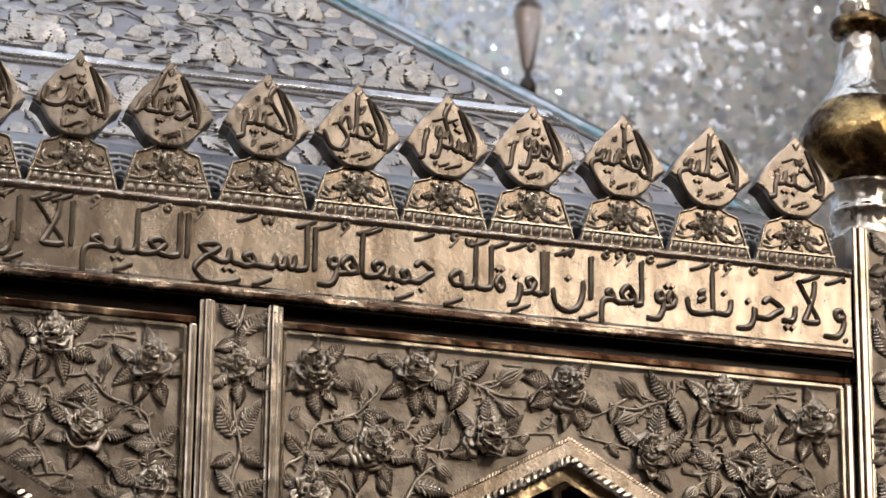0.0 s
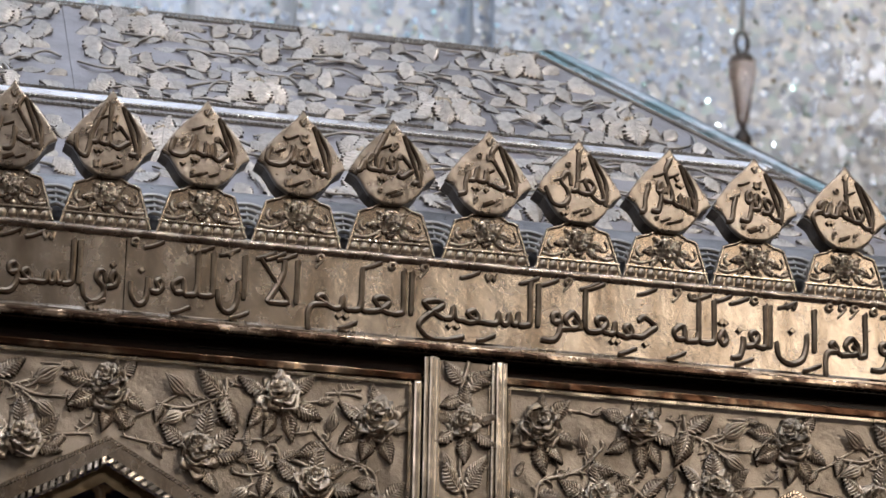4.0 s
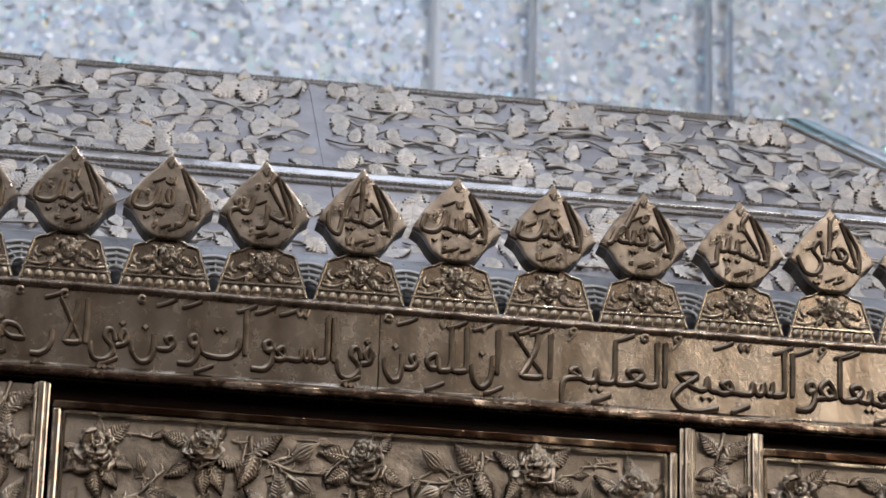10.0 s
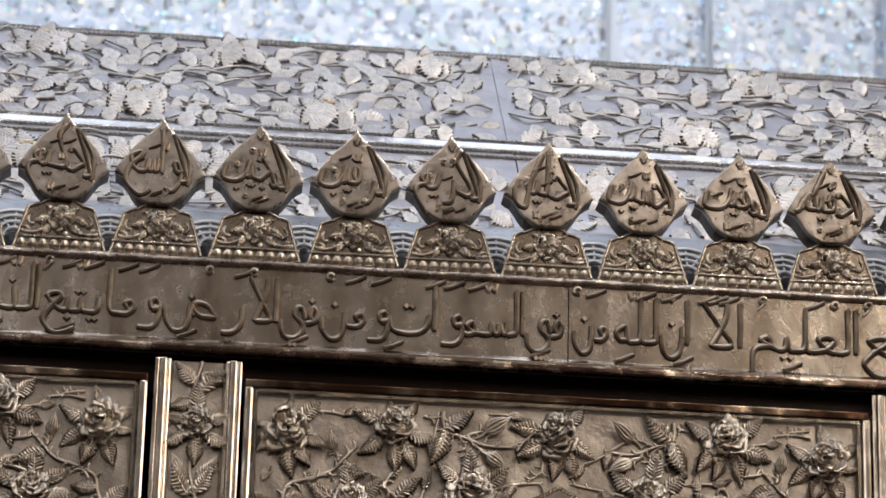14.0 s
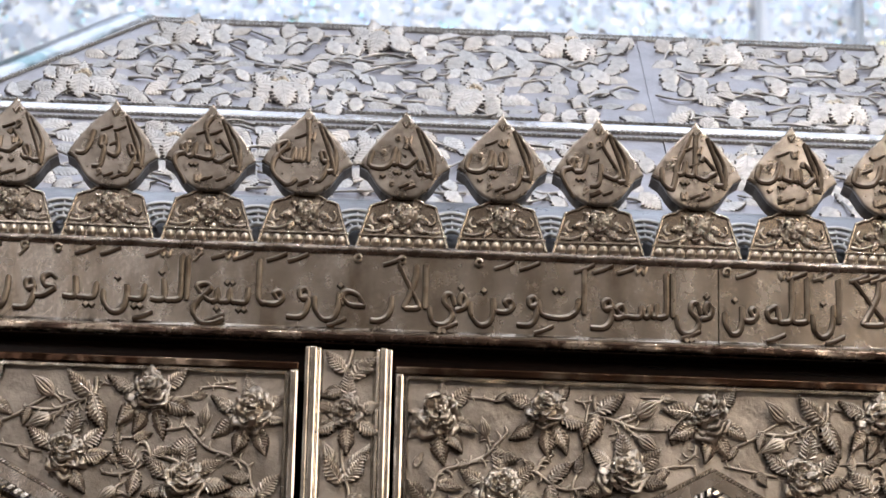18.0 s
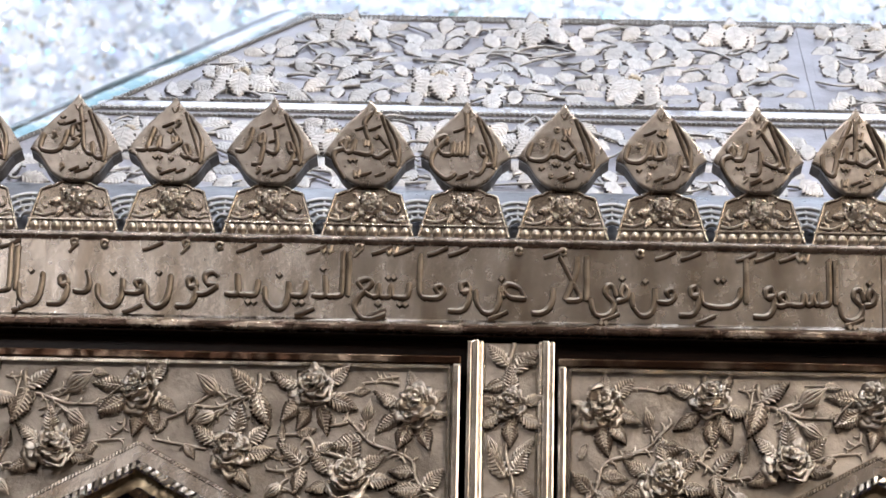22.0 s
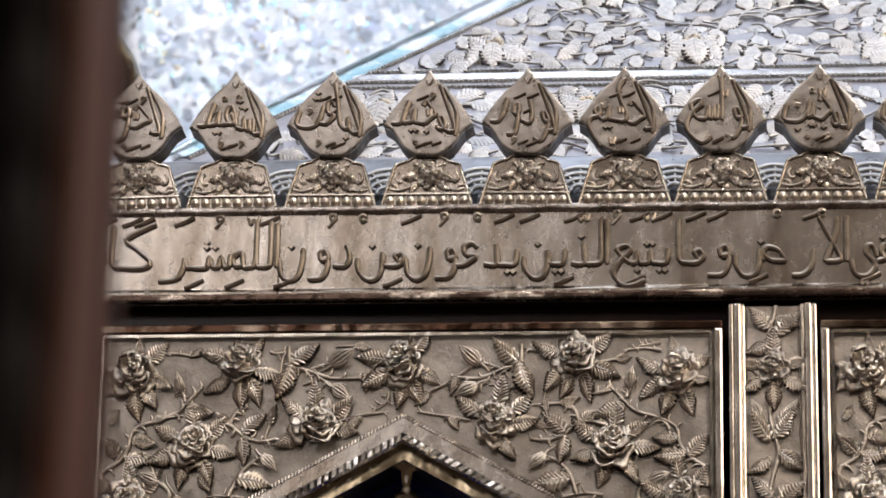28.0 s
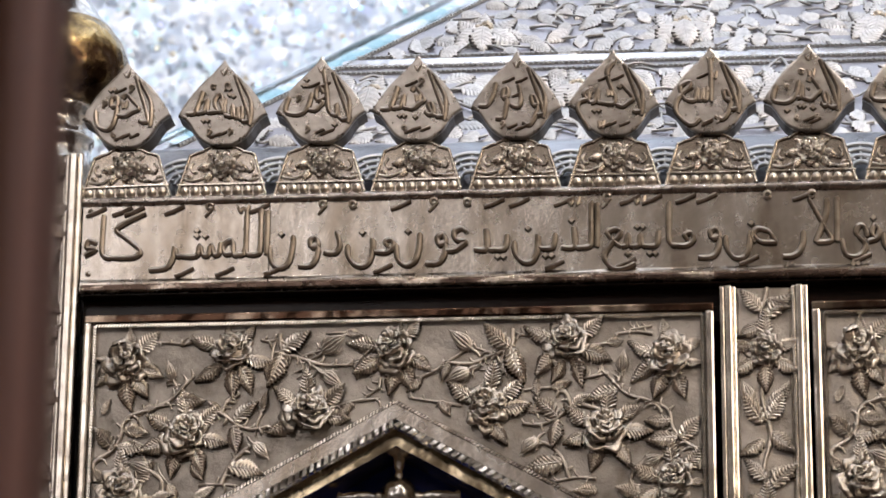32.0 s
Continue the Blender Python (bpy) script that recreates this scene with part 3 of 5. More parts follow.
PEN["lam_bowl"] = (((0, 0), (-0.08, 0.03), (-0.10, 0.20), (-0.10, 1.0)), ((-0.10, 0.30), (-0.14, -0.14), (-0.32, -0.30), (-0.52, -0.16), (-0.56, 0.16)))
PEN["mim"] = (((-0.02, 0.04), (-0.14, 0.22), (-0.02, 0.28), (0.04, 0.14), (-0.10, 0.0), (-0.32, 0.0)), )
PEN["mim_joined"] = (((0, 0), (-0.12, 0.02), (-0.24, 0.16), (-0.12, 0.24), (-0.06, 0.06), (-0.20, -0.04), (-0.34, 0.0)), )
PEN["mim_end"] = (((0, 0), (-0.12, 0.08), (-0.28, 0.20), (-0.18, 0.28), (-0.10, 0.10), (-0.34, 0.04), (-0.42, -0.14), (-0.42, -0.56)), )
PEN["ha"] = (((0.02, 0.02), (0.0, 0.22), (-0.16, 0.42), (-0.34, 0.24), (-0.20, 0.04), (-0.04, 0.10), (-0.16, 0.26)), ((-0.20, 0.04), (-0.32, 0.02), (-0.46, 0.0)))
PEN["ha_end"] = (((0, 0), (-0.08, 0.02), (-0.12, 0.34), (-0.30, 0.22), (-0.26, 0.04), (-0.12, 0.04)), )
PEN["ha_alone"] = (((-0.10, 0.34), (-0.24, 0.14), (-0.12, 0.0), (0.0, 0.12), (-0.10, 0.34)), )
PEN["waw"] = (((-0.16, 0.14), (-0.18, 0.30), (-0.06, 0.36), (0.0, 0.20), (-0.14, 0.14), (0.0, 0.12), (-0.04, -0.12), (-0.18, -0.28), (-0.46, -0.28)), )
PEN["ya"] = (((0, 0.10), (-0.10, 0.34), (-0.26, 0.34), (-0.30, 0.16), (-0.12, 0.0), (-0.08, -0.16), (-0.30, -0.34), (-0.62, -0.28), (-0.72, 0.06)), )
PEN["lam_alif"] = (((-0.44, 1.0), (-0.36, 0.84), (-0.14, 0.38), (0.0, 0.04), (-0.30, 0.0)), ((-0.06, 1.0), (-0.08, 0.70), (-0.20, 0.30), (-0.32, 0.0)))
PEN["hamza"] = (((-0.02, 0.34), (-0.16, 0.40), (-0.20, 0.24), (-0.04, 0.20), (-0.24, 0.06)), )
DOTS = {"ب": -1, "ت": 2, "ث": 3, "ج": -1, "خ": 1, "ذ": 1, "ز": 1, "ش": 3, "ض": 1, "ظ": 1, "غ": 1, "ف": 1, "ق": 2, "ن": 1, "ي": -2, "ة": 2}
# alone, ending, opening and middle form
FORMS = {"ا": ("alif", "alif_joined"), "د": ("dal", "dal_joined"), "ذ": ("dal", "dal_joined"), "ر": ("ra", "ra_joined"), "ز": ("ra", "ra_joined"), "و": ("waw", "waw"), "ء": ("hamza", "hamza"), "ة": ("ha_alone", "ha_end"),
         "ب": ("boat", "boat", "tooth", "tooth_joined"), "ت": ("boat", "boat", "tooth", "tooth_joined"), "ث": ("boat", "boat", "tooth", "tooth_joined"), "ن": ("bowl", "bowl_joined", "tooth", "tooth_joined"), "ي": ("ya", "ya", "tooth", "tooth_joined"),
         "ج": ("hook_belly", "hook_belly", "hook", "hook"), "ح": ("hook_belly", "hook_belly", "hook", "hook"), "خ": ("hook_belly", "hook_belly", "hook", "hook"), "س": ("comb", "comb", "comb", "comb"), "ش": ("comb", "comb", "comb", "comb"),
         "ص": ("loop_bowl", "loop_bowl", "loop", "loop"), "ض": ("loop_bowl", "loop_bowl", "loop", "loop"), "ط": ("loop", "loop", "loop", "loop"), "ظ": ("loop", "loop", "loop", "loop"), "ع": ("ain_belly", "ain_belly", "ain", "ain_joined"), "غ": ("ain_belly", "ain_belly", "ain", "ain_joined"),
         "ف": ("eye_bowl", "eye_bowl", "eye", "eye"), "ق": ("eye_bowl", "eye_bowl", "eye", "eye"), "ك": ("kaf_end", "kaf_end", "kaf", "kaf"), "ل": ("lam_bowl", "lam_bowl", "lam", "lam_joined"), "م": ("mim_end", "mim_end", "mim", "mim_joined"), "ه": ("ha_alone", "ha_end", "ha", "ha")}


def written(word):
    """The pen strokes of a word in units, from x = 0 to the left, its dots and its width."""
    lines, dots, x, i, before = [], [], 0.0, 0, False
    while i < len(word):
        ch = word[i]
        if ch == "ل" and word[i + 1:i + 2] == "ا":
            key, after, step = "lam_alif", False, 2
        else:
            forms = FORMS[ch]
            after = len(forms) == 4 and i + 1 < len(word) and word[i + 1] != "ء"
            key, step = forms[(3 if after else 1) if before else (2 if after else 0)] if len(forms) == 4 else forms[1 if before else 0], 1
        own = [[(px + x, pz) for px, pz in line] for line in PEN[key]]
        if ch in "طظ":
            own.append([(x - 0.20, 1.0), (x - 0.20, 0.30)])
        lines += own
        flat_x = [p[0] for line in own for p in line]
        left, top, low = min(flat_x), max(p[1] for line in own for p in line), min(p[1] for line in own for p in line)
        count = DOTS.get(ch, 0) if key != "lam_alif" else 0
        mid = (max(flat_x) + left) / 2
        height = top + 0.16 if count > 0 and key not in ("bowl", "bowl_joined", "loop_bowl") else (0.46 if count > 0 else (min(low, 0.0) - 0.17 if key != "hook_belly" else -0.20))
        for k in range(abs(count)):
            dots.append((mid + (0.0 if abs(count) == 1 else 0.13 * (k % 2) - 0.065), height + (0.12 if k == 2 else 0.0)))
        x = left - (0.0 if after else 0.13)
        before, i = after, i + step
    return lines, dots, -x - 0.13


def pen_stroke(pts, y, w, h):
    """One rounded pen stroke (x, z) that stands proud of y by h; a slanting nib makes it swell and thin."""
    pts = [Vector(p) for p in pts]
    fine = []
    for i in range(len(pts) - 1):
        a, b, c, d = pts[max(i - 1, 0)], pts[i], pts[i + 1], pts[min(i + 2, len(pts) - 1)]
        n = 5 if (c - b).length > 0.006 else 3
        fine += [0.5 * (2 * b + (c - a) * u + (2 * a - 5 * b + 4 * c - d) * u * u + (3 * b - a - 3 * c + d) * u ** 3) for u in (k / n for k in range(n))]
    fine.append(pts[-1])
    verts, faces, m = [], [], len(fine)
    for i, p in enumerate(fine):
        d = fine[min(i + 1, m - 1)] - fine[max(i - 1, 0)]
        d = d.normalized() if d.length > 1e-7 else Vector((1, 0))
        side = Vector((-d.y, d.x))
        half = w * (0.60 + 0.40 * abs(d.x * 0.80 + d.y * 0.60)) * (0.75 if i in (0, m - 1) else 1.0)
        for u, v in ((-1.25, -0.15), (-0.80, 0.66), (0.0, 1.0), (0.80, 0.66), (1.25, -0.15)):
            q = p + side * (u * half)
            verts.append((q.x, y - h * v, q.y))
    for i in range(m - 1):
        faces += [(5 * i + j, 5 * i + j + 1, 5 * i + j + 6, 5 * i + j + 5) for j in range(4)]
    faces += [(0, 1, 2, 3, 4), tuple(5 * (m - 1) + j for j in (4, 3, 2, 1, 0))]
    return verts, faces


def pen_dot(x, z, r, y, h):
    ring = ((-r, 0), (0, -r), (r, 0), (0, r))
    verts = [(x + a, y + 0.001, z + b) for a, b in ring] + [(x + 0.62 * a, y - h, z + 0.62 * b) for a, b in ring]
    return verts, [(4, 5, 6, 7)] + [(k, (k + 1) % 4, (k + 1) % 4 + 4, k + 4) for k in range(4)]


def word_mesh(name, text, x0, x1, place, y, w, h, mat):
    """A word from x1 back to x0; place maps its points (x, height in units, share of the way) into the plate."""
    lines, dots, width = written(text)
    k = (x1 - x0) / width
    pieces = [pen_stroke([place(x1 + p * k, q, -p / width) for p, q in line], y, w, h) for line in lines]
    pieces += [pen_dot(*place(x1 + p * k, q, -p / width), 1.35 * w, y, h) for p, q in dots]
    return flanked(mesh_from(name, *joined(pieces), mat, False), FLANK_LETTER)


def stroke(x, z, length, angle, y, w=0.0034, h=0.006):
    """One slanting pen stroke, a little bent."""
    c, e = 0.5 * length * math.cos(radians(angle)), 0.5 * length * math.sin(radians(angle))
    return pen_stroke([(x - c, z - e), (x - 0.1 * c, z - 0.04 * e - 0.05 * length), (x + c, z + e)], y, w, h)


def ringlet(x, z, r, y, tail=0.0):
    pts = [(x + r * math.cos(a), y - 0.003, z + r * math.sin(a)) for a in np.linspace(0.3, 6.0, 9)]
    if tail:
        pts.append((x + r - tail * 0.8, y - 0.003, z - tail))
    return tube(pts, 0.0026, 0.0022, 5, False)


def vowel_marks(parent, x0, x1, marks, z_hi, z_lo, y, mat, size=1.0):
    """Vowel marks of a word. a: stroke above, i: stroke below, u: hooked ring, s: small w, o: ring, d: dot."""
    for mark in marks.split():
        kind, f = mark[0], float(mark[1:]) / 100
        x = x1 - f * (x1 - x0)
        if kind == "a":
            p = stroke(x, z_hi, 0.034 * size, 22, y, 0.0036 * max(size, 0.62))
        elif kind == "i":
            p = stroke(x, z_lo, 0.032 * size, 22, y, 0.0036 * max(size, 0.62))
        elif kind == "u":
            p = ringlet(x, z_hi + 0.004, 0.0052 * size, y, 0.016 * size)
        elif kind == "o":
            p = ringlet(x, z_hi + 0.002, 0.0052 * size, y)
        elif kind == "s":
            p = tube([(x - 0.009 * size, y - 0.003, z_hi + 0.004), (x - 0.005 * size, y - 0.003, z_hi - 0.006), (x, y - 0.003, z_hi + 0.002), (x + 0.005 * size, y - 0.003, z_hi - 0.006), (x + 0.009 * size, y - 0.003, z_hi + 0.005)], 0.0026, 0.0026, 5, False)
        else:
            p = stroke(x, z_lo + 0.004, 0.007 * size, 45, y)
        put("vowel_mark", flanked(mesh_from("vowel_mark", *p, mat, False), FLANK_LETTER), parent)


# ---- the hall ----
def room_box(name, x0, x1, y0, y1, z0, z1, mat, label):
    ob = part(name, boxed(x0, x1, y0, y1, z0, z1), mat, None, label)
    return tagged(ob, label, name.split("_")[0], "", "structure")


# all but the north wall are unseen, added and toned to shape bounced light
room_box("floor", -6.2, 6.2, -7.2, 5.2, -0.2, 0.0, UNSEEN_FLOOR, "unseen brown floor added to bounce light onto the silver")
room_box("ceiling", -6.2, 6.2, -7.2, 5.2, 9.0, 9.2, PLASTER, "unseen pale ceiling added to close the hall")
room_box("wall_west", -6.2, -6.0, -7.2, 5.2, 0.0, 5.0, UNSEEN_WALL, "unseen brown lower wall added to limit fill light")
room_box("wall_west_upper", -6.2, -6.0, -7.2, 5.2, 5.0, 9.0, PLASTER, "unseen pale upper wall added to close the hall")
room_box("wall_east", 6.0, 6.2, -7.2, 5.2, 0.0, 5.0, UNSEEN_WALL, "unseen brown lower wall added to limit fill light")
room_box("wall_east_upper", 6.0, 6.2, -7.2, 5.2, 5.0, 9.0, PLASTER, "unseen pale upper wall added to close the hall")
room_box("wall_south", -6.0, 6.0, -7.2, -7.0, 0.0, 7.6, UNSEEN_WALL, "unseen brown wall added behind the visitor to darken reflections")
room_box("wall_south_upper", -6.0, 6.0, -7.2, -7.0, 7.6, 9.0, PLASTER, "unseen pale upper wall added behind the visitor")
room_box("wall_north", -6.0, 6.0, 4.30, 4.5, 0.0, 9.0, GROUT, "pale wall that carries the mirror mosaic")


def mirror_mosaic():
    """Cut mirror pieces set at all angles on the north wall; finer where the wall is seen, with small bright chips between them."""
    rng = random.Random(5)
    verts, faces, bright = [], [], []

    def piece(cx, cz, r, proud=0.0):
        n = rng.choice((3, 4, 4, 5, 5, 6))
        ph = rng.uniform(0, 6.28)
        o = len(verts)
        for k in range(n):
            a = ph + 2 * math.pi * k / n + rng.uniform(-0.3, 0.3)
            q = r * rng.uniform(0.75, 1.3)
            dx, dz = q * math.cos(a), q * math.sin(a)
            verts.append((cx + dx, 4.296 - proud + rng.uniform(-0.0006, 0.0006), cz + dz))
        faces.append(tuple(range(o, o + n))[::-1])
        bright.append(1 if proud > 0.005 else 0)

    step = 0.020
    z = 4.60
    while z < 6.65:
        x = -2.9
        while x < 3.9:
            big = rng.choice((0.6, 0.8, 1.0, 1.0, 1.25))
            piece(x + rng.uniform(-0.4, 0.4) * step, z + rng.uniform(-0.4, 0.4) * step, step * big, rng.uniform(0, 0.004))
            x += step
        z += step
    for _ in range(8000):
        piece(rng.uniform(-2.9, 3.9), rng.uniform(4.65, 6.6), rng.choice((0.0045, 0.006, 0.0075, 0.009)), rng.uniform(0.0056, 0.0066))
    step = 0.16
    for i in range(75):
        for j in range(55):
            x, z = -5.9 + i * step, 0.1 + j * step
            if -2.95 < x < 3.95 and 4.55 < z < 6.7:
                continue
            piece(x, z, step * 0.8, rng.uniform(0, 0.004))
    me = mesh_from("mirror_mosaic", verts, faces, MIRROR)
    me.materials.append(MIRROR_BRIGHT)
    me.polygons.foreach_set("material_index", bright)
    return me


tagged(put("mirror_mosaic", mirror_mosaic()), "wall mosaic of small cut mirror pieces set at all angles", "mirror mosaic", "", "stuff")


def mirror_rib(x, w, tilt):
    bm = bmesh.new()
    for k in range(19):
        z0 = 0.3 + k * 0.45
        vs = [bm.verts.new(p) for p in ((x - w, 4.24, z0), (x, 4.225 - 0.004 * (k % 3), z0), (x + w, 4.24 + tilt, z0), (x + w, 4.24 + tilt, z0 + 0.445), (x, 4.225, z0 + 0.445), (x - w, 4.24, z0 + 0.445))]
        bm.faces.new((vs[0], vs[1], vs[4], vs[5]))
        bm.faces.new((vs[1], vs[2], vs[3], vs[4]))
    ob = part("mirror_rib", bm, MIRROR, None)
    return tagged(ob, "narrow upright strip of mirror glass on the mosaic wall", "mirror strip", "mirror strips of the wall", "structure")


for x, w, tilt in ((0.69, 0.026, -0.012), (0.98, 0.022, 0.01), (1.51, 0.018, 0.0), (1.58, 0.014, 0.012)):
    mirror_rib(x, 0.6 * w, tilt)


# ---- the shrine's body ----
X0, X1 = -1.577, 1.592            # ends of the front
TOP = 2.352                       # top of the inscribed band
DEPTH = 1.77
CREST = 3.500                     # height of the band's top over the floor
BASE = CREST - 1.03 * TOP         # the silver body stands on a base of this height


def raised(ob, sx=0.987, ox=-0.0060):
    """Sets a thing of the silver body, drawn from its own foot, on the base."""
    ob.matrix_basis = Matrix.Translation((ox, 0, BASE)) @ Matrix.Diagonal((sx, 1, 1.03, 1)) @ ob.matrix_basis
    return ob


core = empty("shrine_core", (0, 0, 0), "dark inner body of the silver shrine screen standing on the floor", "shrine")
part("body", boxed(X0 + 0.01, X1 - 0.01, 0.16, DEPTH - 0.05, 0.0, 2.15), POST_WOOD, core)
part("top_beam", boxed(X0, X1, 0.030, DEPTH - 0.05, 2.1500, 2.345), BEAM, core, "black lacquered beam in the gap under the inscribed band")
part("plinth", boxed(X0 - 0.1, X1 + 0.1, -0.03, DEPTH, 0.0, 0.45, 0.01), SILVER_GROUND, core)
raised(core)
base = empty("marble_block", (0, 0, 0), "plain pale marble base on the floor under the silver shrine", "base")
part("block", boxed(-1.75, 1.75, -0.08, DEPTH + 0.05, 0.0, BASE, 0.01), PLASTER, base)


# ---- inscribed band ----
band = empty("inscribed_band", (0, 0, TOP), "long aged silver band with raised Arabic inscription under the finials", "frieze")
for a, b in ((X0, -1.286), (-1.2845, 0.0335), (0.035, X1)):
    bm = bmesh.new()
    n = max(2, int((b - a) / 0.06))
    cols = [a + (b - a) * i / n for i in range(n + 1)]
    prof = ((0.000, -0.1475), (-0.004, -0.1465), (-0.0045, -0.133), (-0.001, -0.1285), (0.0, -0.127), (0.0, -0.010), (0.010, -0.004), (0.03, 0.002), (0.10, 0.002))
    rng = random.Random(int(100 * b))
    grid = [[bm.verts.new((x, y + rng.uniform(-0.0006, 0.0006), z)) for y, z in prof] for x in cols]
    for i in range(n):
        for j in range(len(prof) - 1):
            bm.faces.new((grid[i][j], grid[i + 1][j], grid[i + 1][j + 1], grid[i][j + 1]))
    part("board", bm, SILVER_BAND, band)
n = 120
edge_rng = random.Random(9)
verts, faces = [], []
for i in range(n + 1):
    x, d = X0 + (X1 - X0) * i / n, edge_rng.uniform(-0.0006, 0.0006)
    verts += [(x, 0.001, -0.0125 + d), (x, -0.0058, -0.0110 + d), (x, -0.0066, -0.0030 + d), (x, -0.0030, 0.0012), (x, 0.030, 0.0030)]
for i in range(n):
    faces += [(5 * i + j, 5 * i + 5 + j, 5 * i + 6 + j, 5 * i + 1 + j) for j in range(4)]
put("upper_lip", mesh_from("upper_lip", verts, faces, UPPER_LIP, True), band, None, "dented bright bevel along the top of the band")
part("lower_lip", boxed(X0, X1, -0.0062, 0.012, -0.1490, -0.1355, 0.0042), LIP, band, "worn brownish lip with painted highlight patches along the lower edge of the band")
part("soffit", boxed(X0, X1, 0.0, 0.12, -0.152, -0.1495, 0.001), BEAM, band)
for x in (X0 + 0.012, X1 - 0.012):
    for z in (-0.02, -0.118):
        v, f = lathe([(0.0045, 0), (0.004, 0.002), (0.001, 0.0035)], 10)
        put("rivet", mesh_from("rivet", [(p, -r, q) for p, q, r in v], f, SILVER_POLISH, True), band, pose(x, -0.001, z))

raised(band)
Z_BASE, Z_HI, Z_LO = -0.094, -0.021, -0.119


def words(rows):
    for text, x0, x1, marks in rows:
        w = put("word", word_mesh("word", text, x0, x1, lambda x, q, u: (x, Z_BASE + 0.068 * q), 0.0005, 0.0051, 0.0070, SILVER_LETTER), band)
        if marks:
            vowel_marks(w, x0, x1, marks, Z_HI, Z_LO, 0.0, SILVER_LETTER)


words((("ولا", 1.499, 1.578, "a18 a72"), ("يحزنك", 1.307, 1.494, "a10 o38 u62 o74 a88"), ("قولهم", 1.162, 1.288, "a12 o34 u60 u76 o94"), ("ان", 1.080, 1.144, "a70 s60 i8"),
       ("العزة", 0.985, 1.070, "o30 i52 a60 a94"), ("لله", 0.911, 0.977, "s50 a30 i95 u92"), ("جميعا", 0.765, 0.880, "a12 a86 a94 i40"), ("هو", 0.693, 0.756, "u30 a80"),
       ("السميع", 0.497, 0.689, "a8 s40 a58 i44 u96"), ("العليم", 0.322, 0.485, "o20 a40 u90 i62")))
words((("الا", 0.244, 0.303, "a30 a60 a85"), ("ان", 0.179, 0.220, "a60 s70 i15"), ("لله", 0.110, 0.171, "a26 s54 i80"), ("من", 0.044, 0.091, "a30 o92"), ("في", -0.031, 0.025, "i60"),
       ("السموات", -0.243, -0.036, "s24 a34 a52 a66 i96"), ("ومن", -0.347, -0.245, "a12 a50 o88"), ("في", -0.410, -0.352, "i50"), ("الارض", -0.585, -0.416, "o22 a30 o62 i80"), ("وما", -0.671, -0.595, "a24 a66")))
words((("يتبع", -0.770, -0.687, "a12 s34 a52 i60 u94"), ("الذين", -0.907, -0.780, "s28 a40 i52 a94"), ("يدعون", -1.089, -0.918, "a12 o36 u66 a96"), ("من", -1.163, -1.095, "i20 o90"),
       ("دون", -1.284, -1.177, "u24 i94"), ("الله", -1.356, -1.288, "a20 s56 i95"), ("شركا", -1.545, -1.360, "u10 a40 a74 a84 i30"), ("ء", -1.572, -1.552, "a20")))


# ---- finials with the names ----
def finial_outline():
    right = [(0.0150, 0.0780), (0.0205, 0.0805), (0.0290, 0.0850), (0.0375, 0.0918), (0.0445, 0.1005), (0.0500, 0.1095), (0.0570, 0.1185), (0.0705, 0.1270), (0.0640, 0.1380), (0.0570, 0.1500), (0.0485, 0.1620), (0.0390, 0.1730), (0.0285, 0.1835), (0.0185, 0.1925), (0.0100, 0.2015), (0.0045, 0.2090)]
    return right + [(0.0, 0.2165)] + [(-x, z) for x, z in reversed(right)]


PED = [(0.0715, 0.0), (0.0715, 0.004), (0.0525, 0.064), (0.0510, 0.0670), (0.033, 0.0725), (0.017, 0.0805), (-0.017, 0.0805), (-0.033, 0.0725), (-0.0510, 0.0670), (-0.0525, 0.064), (-0.0715, 0.004), (-0.0715, 0.0)]
finial = empty("finial", (0, 0, TOP), "", "finial", "row of finials on the band")
plaque = part("plaque", slab(finial_outline(), -0.012, -0.004, 0.0034), SILVER_PLAQUE, finial, "pointed plaque face of aged silver")
part("plaque_box", slab([(x * 0.985, 0.1265 + (z - 0.1265) * 0.985) for x, z in finial_outline()], -0.0038, 0.034), FLANK, finial, "dark brown sides behind the plaque face")
pedestal = part("pedestal", slab(PED, 0.0, 0.014, 0.001), SILVER_BAND, finial, "waisted pedestal plate with chased rose")
edge = []
for a, b in zip(PED[1:], PED[2:] + PED[:1]):
    if a[1] < 0.002 and b[1] < 0.002:
        continue
    edge.append(tube([(a[0] * 0.97, -0.001, a[1] + 0.001), ((a[0] + b[0]) * 0.485, -0.0015, (a[1] + b[1]) / 2 + 0.001), (b[0] * 0.97, -0.001, b[1])], 0.0024, 0.0024, 6, False))
put("border", mesh_from("border", *joined(edge), SILVER_POLISH, True), pedestal)
part("ledge", boxed(-0.0685, 0.0685, -0.004, 0.002, 0.0195, 0.0225, 0.001), SILVER_POLISH, pedestal)
v, f = lathe([(0.0050, 0.0), (0.0048, 0.002), (0.0030, 0.0042), (0.0004, 0.0052)], 9)
BEAD = mesh_from("bead", [(x, -z, y * 1.5 + 0.002 * (y > 0)) for x, y, z in v], f, SILVER_PED, True)
for k in range(8):
    put("bead", BEAD, pedestal, pose(-0.0574 + 0.0164 * k, 0.0, 0.0105) @ Matrix.Diagonal((1.55, 1.25, 1.0, 1)))
put("rose", FINIAL_ROSE, pedestal, flat(0.002, 0.0500, 20, 0.66, 0.001))
